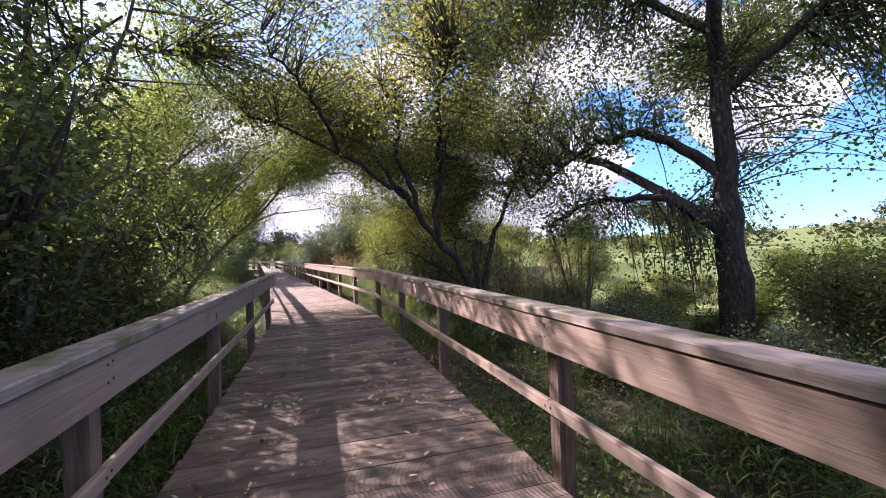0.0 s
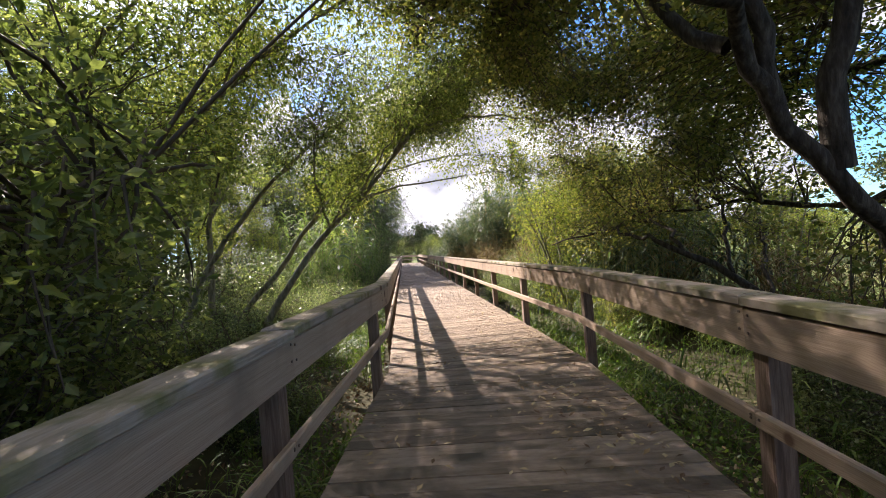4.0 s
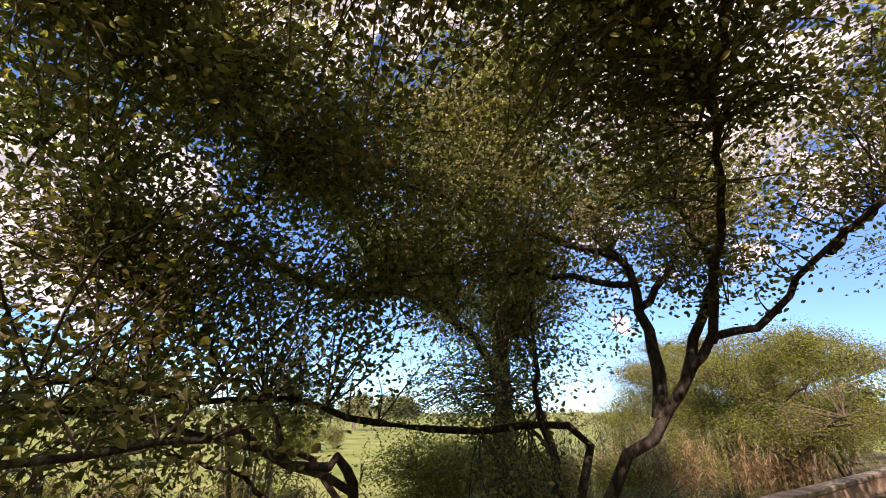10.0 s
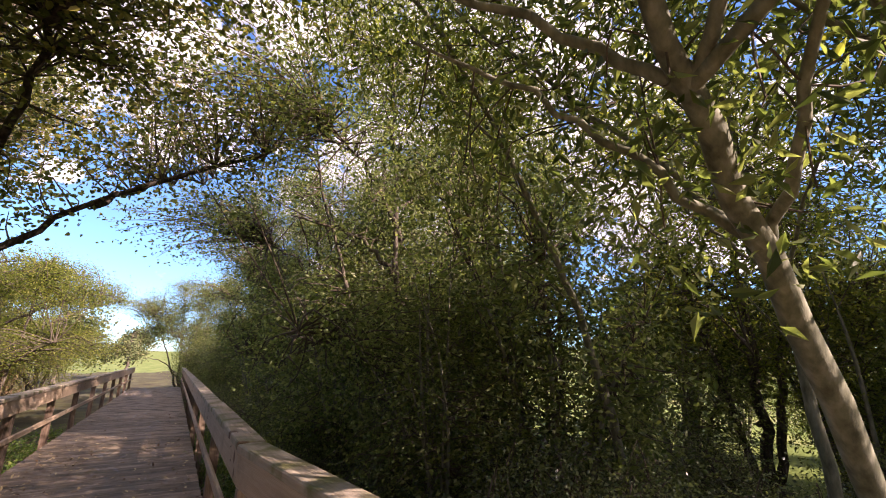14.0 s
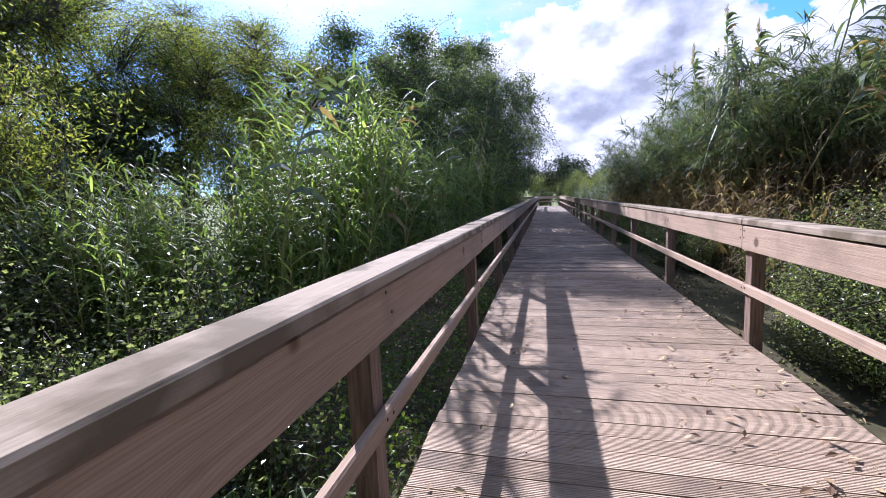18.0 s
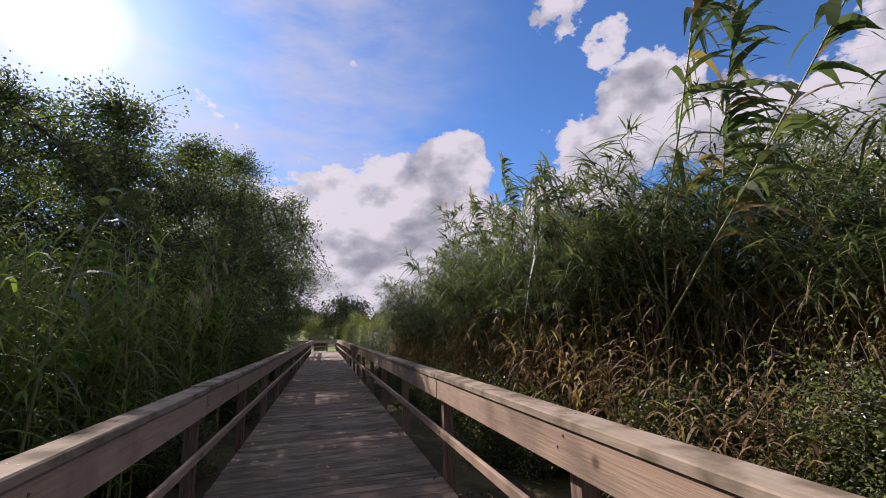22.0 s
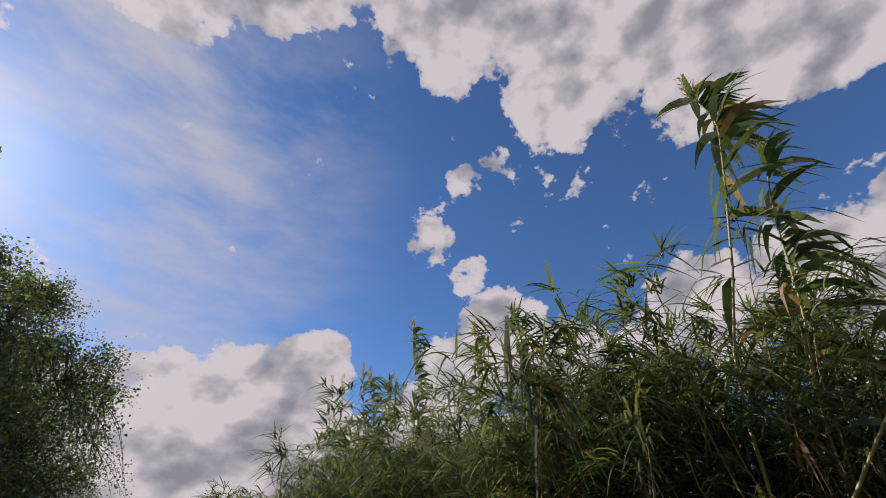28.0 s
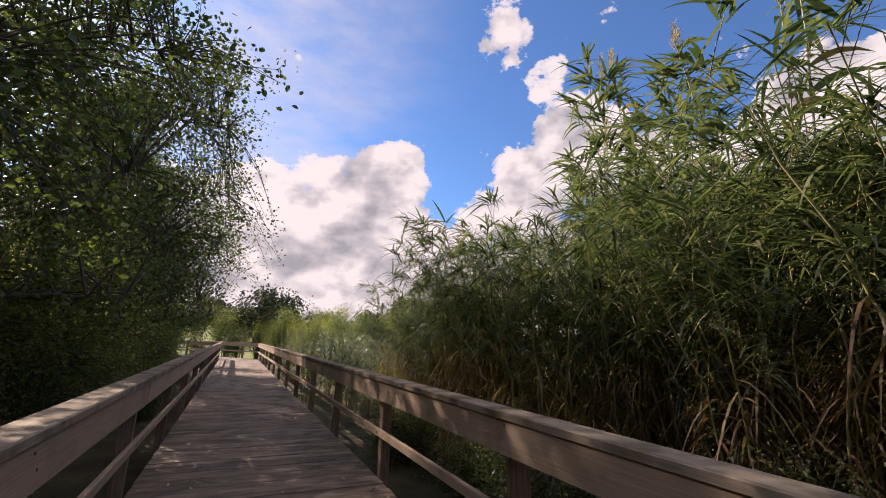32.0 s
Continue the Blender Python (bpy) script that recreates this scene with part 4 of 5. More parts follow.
    # slender trunks beside and over the walkway: feet, then the line each one takes
    stems = (
        (((-3.75, 12.6, -0.6), (-3.45, 12.6, 0.08), (-2.69, 12.6, 1.19), (-2.1, 12.6, 1.92), (-1.57, 12.6, 2.36), (-0.92, 12.65, 3.1), (-0.4, 12.8, 3.7), (0.7, 13.0, 4.6), (2.0, 13.1, 5.1)), 0.075, 1, 31),
        (((-4.75, 14.25, -0.6), (-4.55, 14.25, 0.02), (-3.46, 14.25, 1.25), (-2.73, 14.25, 2.18), (-1.83, 14.25, 3.03), (-1.13, 14.25, 3.6), (-0.5, 14.25, 4.1), (0.9, 14.2, 4.9), (2.4, 14.0, 5.2)), 0.075, 1, 32),
        (((-5.0, 14.45, -0.6), (-4.95, 14.45, 1.2), (-4.85, 14.4, 2.4), (-4.45, 14.4, 3.4), (-4.0, 14.5, 4.6), (-3.4, 14.6, 5.8)), 0.085, 0, 30),
        (((-5.9, 15.45, -0.6), (-5.85, 15.4, 1.0), (-5.75, 15.2, 2.4), (-5.6, 15.0, 3.8), (-5.2, 15.0, 5.6)), 0.075, 0, 40),
        (((-6.3, 14.55, -0.6), (-6.2, 14.6, 0.9), (-6.0, 14.75, 2.2), (-5.6, 14.9, 3.8), (-4.9, 15.1, 5.4), (-4.2, 15.2, 6.6)), 0.075, 0, 33),
        (((-7.3, 13.9, -0.6), (-7.3, 13.8, 1.2), (-7.2, 13.9, 2.8), (-6.8, 13.95, 4.4), (-6.2, 14.0, 6.2)), 0.085, 0, 34),
        (((-5.3, 13.0, -0.6), (-4.42, 13.0, 1.27), (-3.85, 13.0, 2.05), (-2.98, 13.0, 2.97), (-2.23, 13.0, 3.6), (-1.0, 12.9, 4.4), (0.4, 12.8, 4.9)), 0.062, 1, 35),
        (((-5.2, 12.0, -0.6), (-5.0, 12.0, 0.85), (-4.68, 12.0, 2.18), (-4.13, 12.0, 3.06), (-3.85, 12.0, 4.0), (-3.2, 11.9, 5.2)), 0.06, 0, 36),
        (((-4.6, 9.2, -0.6), (-4.5, 9.2, 1.4), (-4.1, 9.3, 2.9), (-3.3, 9.5, 4.2), (-2.1, 9.8, 5.3)), 0.05, 0, 37),
        (((-7.6, 18.8, -0.6), (-7.5, 18.8, 1.6), (-7.2, 18.7, 3.2), (-6.6, 18.5, 5.2)), 0.06, 0, 38),
        (((-5.0, 10.4, -0.6), (-4.5, 10.4, 1.2), (-3.9, 10.4, 2.4), (-3.0, 10.5, 3.5), (-1.8, 10.6, 4.5), (-0.4, 10.5, 5.2), (1.0, 10.3, 5.5)), 0.055, 1, 39))
    for k, (line, r, bow, seed) in enumerate(stems):
        rr = np.random.default_rng(seed + 900)
        foot = Vector(line[0])
        form = [tuple(Vector(p) - foot) for p in line]
        limbs = []
        for i in range(3 if bow else 2, len(form) - 1):
            a, b = Vector(form[i]), Vector(form[i + 1])
            for side in (-1, 1):
                out = (b - a).normalized() * rr.uniform(0.7, 1.3) + Vector((0.2, side * rr.uniform(0.7, 1.2), rr.uniform(0.1, 0.6)))
                limbs.append(([tuple(a), tuple(a + out * 0.5 + Vector((0, 0, 0.1))), tuple(a + out)], r * 0.32, 0.006))
        if k == 0:
            limbs.append(([tuple(Vector(p) - foot) for p in ((-1.57, 12.6, 2.36), (-0.9, 13.9, 2.75), (0.2, 14.6, 2.97), (1.25, 14.6, 3.08), (2.3, 14.5, 2.95))], 0.026, 0.006))
            limbs.append(([tuple(Vector(p) - foot) for p in ((-0.4, 12.8, 3.7), (0.9, 13.5, 4.0), (2.2, 14.2, 4.1), (3.2, 14.8, 3.9))], 0.028, 0.007))
            limbs.append(([tuple(Vector(p) - foot) for p in ((0.7, 13.0, 4.6), (2.2, 14.2, 4.8), (3.6, 15.2, 4.7))], 0.026, 0.007))
            limbs.append(([tuple(Vector(p) - foot) for p in ((-0.92, 12.65, 3.1), (-0.4, 13.8, 3.9), (0.3, 15.0, 4.4), (0.9, 16.0, 4.4))], 0.026, 0.007))
            limbs.append(([tuple(Vector(p) - foot) for p in ((-2.1, 12.6, 1.92), (-2.2, 12.1, 2.6), (-2.0, 11.5, 3.4), (-1.5, 11.0, 4.2))], 0.02, 0.006))
        if k == 1:
            limbs.append(([tuple(Vector(p) - foot) for p in ((-0.5, 14.25, 4.1), (0.9, 15.0, 4.5), (2.4, 15.6, 4.5))], 0.026, 0.006))
            limbs.append(([tuple(Vector(p) - foot) for p in ((-1.13, 14.25, 3.6), (-0.9, 15.3, 4.3), (-0.4, 16.2, 4.7))], 0.026, 0.006))
            limbs.append(([tuple(Vector(p) - foot) for p in ((-1.83, 14.25, 3.03), (-0.8, 14.9, 3.35), (0.6, 15.2, 3.65), (1.8, 15.0, 3.5))], 0.026, 0.006))
        ends = [c[j] for c, ra, rb in limbs for j in (-1, -2)] + form[-2:]
        blobs = [((p, q, w - 0.1), (0.8, 0.8, 0.45)) for p, q, w in ends]
        tree("willow_sapling", ("slender smooth-barked sapling with upright stems beside the boardwalk", "slender smooth-barked sapling bowing over the boardwalk")[bow], tuple(foot),
             [(form, r, 0.012)], limbs, blobs, (240, 330)[bow] + (330 if k < 2 else 0), 42, 0.075, seed, (M_LEAF_MID, M_LEAF_YELLOW)[k % 3 == 1], bark=M_BARK_PALE, slim=0.17, tip=0.2, hang=0.8, group="bowing saplings", wob=0.015, r0=0.005)


near_trees()


def tall_trees():
    # dark alders that close the far side of the walkway and lean out over it
    for k, (x, y, h, seed) in enumerate(((-5.4, 32.6, 8.8, 41), (-4.8, 36.8, 9.2, 42), (-4.2, 40.8, 10.8, 43), (-4.2, 45.4, 10.4, 44), (-9.4, 35.0, 10.2, 45), (-4.6, 50.0, 9.4, 46), (-5.4, 54.5, 9.0, 47), (-9.8, 41.0, 10.6, 48))):
        r = np.random.default_rng(seed)
        blobs = [((0.0, 0, h * 0.62), (1.9, 1.9, h * 0.16)), ((0.0, 0, h * 0.36), (2.3, 2.3, h * 0.16))]
        for i in range(46):
            f = (i + r.uniform(0, 1)) / 46
            z = h * (0.24 + 0.72 * f)
            reach = 4.3 * (1 - max(0.0, (f - 0.35) / 0.65) ** 1.7) * (0.72 + 0.28 * min(1.0, f / 0.2)) * r.uniform(0.72, 1.06) * (0.78 if k == 0 else 1.0)
            a = i * 2.4 + r.uniform(0, 0.7)
            w = r.uniform(0.5, 1.0)
            blobs.append(((reach * math.cos(a), reach * math.sin(a), z), (w * (0.7 + 0.7 * abs(math.cos(a))), w * (0.7 + 0.7 * abs(math.sin(a))), w * r.uniform(0.35, 0.8))))
        for i in range(10):
            a, rr = r.uniform(0, 6.28), r.uniform(0.2, 2.4)
            blobs.append(((rr * math.cos(a), rr * math.sin(a), h * r.uniform(0.9, 1.03) - 0.42 * rr), (0.32, 0.32, 0.75)))
        limbs = [([(0, 0, h * f), (1.2 * math.cos(a), 1.2 * math.sin(a), h * f + 0.8), (3.0 * math.cos(a), 3.0 * math.sin(a), h * f + 1.1)], 0.06, 0.012) for f, a in ((0.16, 0.3), (0.22, 2.2), (0.28, 4.1), (0.34, 5.4), (0.4, 1.2), (0.48, 3.0), (0.55, 0.1), (0.62, 4.6), (0.7, 1.9))]
        tree("alder_tree", "tall dark-leaved tree rising close beside the boardwalk", (x, y, gz(x, y) - 0.1), [([(0, 0, 0), (0.1, 0.1, h * 0.4), (0.0, 0.0, h * 0.93)], 0.17, 0.03)], limbs, blobs, 1000, 38, 0.072, seed, M_LEAF_DARK, slim=0.40, tip=0.15, group="dark trees", oval=True)
    # shade trees at the start of the walk
    for k, (x, y, h, seed) in enumerate(((-4.8, 2.5, 7.6, 51), (-4.4, 6.8, 8.8, 52), (-12.4, 22.4, 10.4, 74), (-7.4, 6.2, 8.2, 75), (-7.8, 2.8, 8.2, 76), (-6.0, -2.0, 7.6, 53), (-9.6, 10.2, 8.0, 54), (-6.6, -8.0, 7.0, 55), (-11.5, 15.5, 10.2, 56), (-13.8, 25.0, 9.6, 57), (4.6, -9.5, 6.4, 58), (3.4, -16.5, 6.8, 59), (7.6, -14.0, 7.2, 60), (-4.6, -18.0, 7.0, 61), (2.1, -7.5, 6.0, 62), (1.4, -13.0, 6.6, 63), (-17.4, 29.2, 10.5, 64), (-16.6, 33.0, 11.6, 65), (-15.4, 36.6, 12.0, 66), (-12.8, 28.4, 8.4, 69), (-11.5, 19.0, 10.6, 71), (-10.6, 29.6, 8.4, 72))):
        r = np.random.default_rng(seed)
        blobs = [((0.3, 0, h * 0.85), (2.2, 2.2, h * 0.14))]
        for i in range(8):
            a = i * 0.78 + r.uniform(0, 0.6)
            blobs.append(((1.7 * math.cos(a), 1.7 * math.sin(a), h * r.uniform(0.25, 0.8)), (1.4, 1.4, h * 0.13)))
        blobs.append(((2.9, 0.2, h * 0.72), (1.5, 1.6, 0.7)))
        if seed in (51, 52):
            blobs.append(((3.6, 1.0, 4.8), (1.3, 1.6, 0.7)))
        limbs = [([(0.2, 0, h * f), (1.0 * math.cos(a), 1.0 * math.sin(a), h * f + 0.8), (2.2 * math.cos(a), 2.2 * math.sin(a), h * f + 1.2)], 0.05, 0.012) for f, a in ((0.15, 0.3), (0.25, 2.2), (0.32, 4.1), (0.4, 5.6), (0.48, 0.4), (0.55, 3.0))]
        tree("willow_tree", "many-stemmed willow with thin dark branches and dull green leaves", (x, y, gz(x, y) - 0.1), [([(0, 0, 0), (0.3, 0.1, h * 0.4), (0.5, 0.0, h * 0.9)], 0.11, 0.02), ([(0.1, 0.1, 0), (-0.3, 0.5, h * 0.4), (-0.6, 0.9, h * 0.85)], 0.09, 0.02), ([(0.1, -0.1, 0), (0.9, -0.4, h * 0.35), (1.9, -0.5, h * 0.7)], 0.07, 0.015)], limbs, blobs, 760, 58, 0.066, seed, (M_LEAF_MID, M_LEAF_YELLOW)[seed in (54, 56, 58, 59, 60, 62, 63, 64, 69, 72, 74)], slim=0.26, tip=0.18, group="shade willows")


tall_trees()


# ---- undergrowth ----
def undergrowth():
    r = np.random.default_rng(70)
    bramble = [shrub("bramble_bush", "low tangled bramble with small glossy leaves", 71 + i, 0.8, 1.0, 230, 60, 0.033, M_BRAMBLE, slim=0.33, tip=0.12, group="brambles", category="bramble") for i in range(3)]
    spots = strip(r, 24, -2.6, -4.6, 9.5, 18.5) + strip(r, 16, -4.6, -7.4, 10.0, 18.5) + strip(r, 14, -2.8, -4.4, -6.0, 8.0) + strip(r, 36, 2.9, 5.6, 17.5, 27.5) + strip(r, 14, -5.5, -9.5, 12.0, 20.0) + strip(r, 10, 2.5, 4.2, 1.0, 9.0) + strip(r, 26, -2.3, -4.8, 27, 56) + strip(r, 12, 2.3, 3.2, 27, 38)
    for b, s in zip(bramble, split(spots, 3)):
        put(b, r, s, 0.75, 1.25)
    for b, s in zip(bramble, split(strip(r, 21, -5.2, -9.4, 13.0, 20.0), 3)):
        put(copy_thing(b, b.matrix_basis), r, s, 1.3, 1.9)
    thicket = [shrub("thicket_shrub", "dense dull green shrub with fine twigs", 81 + i, 1.5, 3.6, 360, 40, 0.056, M_LEAF_MID, slim=0.26, tip=0.2, stems=11, group="thicket shrubs") for i in range(3)]
    spots = strip(r, 15, -4.6, -7.5, -24.0, 6.5) + [(-4.0, 5.6), (-4.5, 2.6), (-4.8, -0.4), (-5.2, -3.5), (-5.6, -6.5), (-6.0, -10.5), (-6.5, -14.5), (-8.8, 9.2), (-9.6, 11.4), (-10.4, 7.4), (-3.9, 8.5), (-4.7, 9.6), (-4.9, 7.4)] + strip(r, 7, -13.0, -17.0, 6.0, 32.0) + strip(r, 9, -3.0, -4.6, 37.0, 60.0) + [(-12.0, 13.4), (-13.6, 11.6), (-1.0, 72.0), (1.5, 70.5), (-3.5, 76.0), (0.0, 75.5), (-6.0, 79.0), (3.0, 68.0)] + strip(r, 4, 4.6, 6.6, 14.0, 19.5) + strip(r, 12, -4.5, -8.5, 28.0, 54.0) + strip(r, 8, 3.5, 10.0, -26.0, -8.0) + strip(r, 7, 6.5, 10.5, 23.0, 37.0) + strip(r, 9, 2.0, 12.0, 66.0, 74.0) + [(3.4, 57.5), (4.8, 55.0), (-4.6, 58.0)]
    for b, s in zip(thicket, split(spots, 3)):
        put(b, r, s, 0.85, 1.3)
    small = [shrub("meadow_shrub", "rough yellowish shrub at the meadow edge", 95 + i, 1.3, 1.7, 260, 34, 0.06, (M_LEAF_YELLOW, M_LEAF_OLIVE)[i], slim=0.3, tip=0.16, stems=9, group="meadow shrubs") for i in range(2)]
    spots = strip(r, 5, 6.5, 10.0, 0.5, 4.5) + strip(r, 4, 9.0, 14.0, 12.0, 22.0) + strip(r, 16, 20.0, 34.0, -10.0, 45.0) + strip(r, 8, 4.5, 9.0, -7.0, 0.5)
    for b, s in zip(small, split(spots, 2)):
        put(b, r, s, 0.7, 1.2)
    for b, s in zip(small, split(strip(r, 10, 4.2, 8.0, 8.6, 14.5) + strip(r, 8, 4.2, 9.0, 5.0, 9.0) + strip(r, 9, 8.0, 14.0, 7.0, 12.0) + [(3.1, 12.6), (3.6, 13.4)], 2)):
        put(copy_thing(b, b.matrix_basis), r, s, 0.42, 0.62)
    yellow = [shrub("sallow_bush", "tall yellow-green bush with narrow leaves", 91 + i, 1.7, 4.2, 220, 34, 0.07, M_LEAF_YELLOW, slim=0.17, tip=0.22, stems=10, group="yellow bushes", hang=0.7) for i in range(2)]
    spots = [(3.6, 16.8), (4.9, 16.0), (5.8, 17.2), (4.9, 17.2), (3.3, 15.2), (3.5, 17.2), (6.8, 9.2), (5.5, -3.0), (8.0, -6.0), (3.5, -18.0), (5.0, -9.0), (3.6, -13.0), (6.8, -14.0), (9.5, -11.0), (4.2, -23.0), (-8.0, -20.0), (-7.8, 20.5), (7.2, 13.6), (-7.0, 24.5), (-10.5, 18.0), (-8.6, 11.8), (-9.6, 13.6), (-10.2, 15.8), (-8.4, 16.4), (-9.4, 21.0), (-7.6, 26.5), (-8.0, 30.0), (-11.0, 12.5), (5.6, 61.0), (4.0, 65.0)]
    for b, s in zip(yellow, split(spots, 2)):
        put(b, r, s, 0.8, 1.1)


undergrowth()


def cane_stands():
    r = np.random.default_rng(100)
    bush = [cane_bush("giant_cane_clump", "dense old giant canes with leaf fans above and dead leaves below", 101 + i, 16, 0.75, 4.3, M_CANE_LEAF, tufts=7, per=13, size=0.43, width=0.027, low=0.5, dead=3.4) for i in range(4)]
    # low front row, then taller rows behind
    front = strip(r, 13, 3.2, 4.3, 29.5, 37.8) + strip(r, 6, 3.9, 4.8, 25.6, 29.5)
    middle = strip(r, 18, 4.8, 6.2, 25.0, 37.6)
    back = strip(r, 18, 6.4, 9.0, 24.0, 38.5)
    for b, s in zip(bush, split(front, 4)):
        put(b, r, s, 0.78, 1.0)
    for b, s in zip(bush, split(middle, 4)):
        put(copy_thing(b, b.matrix_basis), r, [q for q in s if q[1] > 29.0], 0.82, 1.0)
        put(copy_thing(b, b.matrix_basis), r, [q for q in s if q[1] <= 29.0], 0.9, 1.05)
    for b, s in zip(bush, split(back, 4)):
        put(copy_thing(b, b.matrix_basis), r, s, 0.88, 1.08)
    far_end = strip(r, 9, 2.7, 5.0, 37.6, 41.0)
    for b, s in zip(bush, split(far_end, 4)):
        put(copy_thing(b, b.matrix_basis), r, s, 0.6, 0.85)
    crest = cane_bush("giant_cane_clump", "tall giant canes with pale plumes standing above the thicket", 107, 9, 0.55, 6.3, M_CANE_LEAF, tufts=8, per=12, size=0.5, width=0.045, low=0.55, dead=0.6, plumes=5, flare=0.1)
    put(crest, r, [(5.0, 35.0), (6.6, 35.4)], 0.92, 1.0)
    dry_bush = [cane_bush("withered_cane_clump", "half-dead canes with mostly straw-coloured hanging leaves", 141 + i, 26, 0.8, 3.7, M_CANE_LEAF, tufts=4, per=9, size=0.32, low=0.7, dead=2.6) for i in range(2)]
    for b, s in zip(dry_bush, split(strip(r, 11, 4.4, 8.0, 21.6, 25.5), 2)):
        put(b, r, s, 0.72, 0.95)
    green = [cane_clump("reed_clump", "fresh green reeds with long arching leaves", 111 + i, 22, 0.7, 2.7, 0.10, M_CANE_LEAF, M_CANE_STEM, size=0.55, width=0.042, gap=0.10, lo=0.12, group="green reeds", category="reeds") for i in range(3)]
    lush = [cane_clump("reed_clump", "lush bright green reeds with broad arching leaves", 115 + i, 15, 0.65, 3.0, 0.16, M_REED, M_CANE_STEM, size=0.58, width=0.036, gap=0.085, lo=0.1, group="lush reeds", category="reeds") for i in range(3)]
    spots = strip(r, 14, -3.3, -5.8, 18.8, 22.0) + strip(r, 30, -2.7, -5.6, 22.1, 33.0)
    for b, s in zip(lush, split(spots, 3)):
        put(b, r, [q for q in s if q[1] > 22.0], 1.0, 1.4)
        put(copy_thing(b, b.matrix_basis), r, [q for q in s if q[1] <= 22.0], 0.65, 0.9)
    spots = strip(r, 10, -5.4, -7.0, 18.0, 31.0) + strip(r, 24, 2.8, 9.0, -22.0, 1.0) + strip(r, 12, 2.9, 5.0, 12.5, 19.0) + strip(r, 40, 2.2, 9.0, 40.0, 56.0)
    for b, s in zip(green, split(spots, 3)):
        put(b, r, s, 0.75, 1.0)
    brown = [cane_clump("dry_reed_clump", "withered straw-coloured reeds and grasses", 121 + i, 26, 0.7, 2.2, 0.16, M_DRY, M_DRY, size=0.5, width=0.03, gap=0.12, lo=0.05, stem_r=0.006, group="dry reeds", category="reeds") for i in range(2)]
    spots = strip(r, 8, 3.6, 6.5, 20.0, 27.0) + strip(r, 8, 4.5, 8.0, 9.0, 15.0) + strip(r, 30, 2.2, 8.0, -16.0, 3.0) + strip(r, 4, 2.8, 4.6, 20.5, 26.0) + [(3.5, 28.9), (3.8, 28.2), (4.0, 29.5), (3.2, 30.4)]
    for b, s in zip(brown, split(spots, 2)):
        put(b, r, s, 0.7, 1.1)
    low = [cane_clump("grass_clump", "lush low grass tuft", 131 + i, 36, 0.45, 0.75, 0.2, M_GRASS, M_GRASS, size=0.34, width=0.016, gap=0.16, lo=0.05, stem_r=0.003, group="grass tufts", category="grass") for i in range(3)]
    spots = strip(r, 22, 1.5, 4.0, 8.5, 14.5) + strip(r, 8, 2.9, 4.0, 14.5, 21.0) + strip(r, 24, -1.5, -2.6, -3.0, 18.0) + strip(r, 24, 1.5, 3.2, -4.0, 8.5)
    for b, s in zip(low, split(spots, 3)):
        put(b, r, s, 0.6, 1.2)


cane_stands()


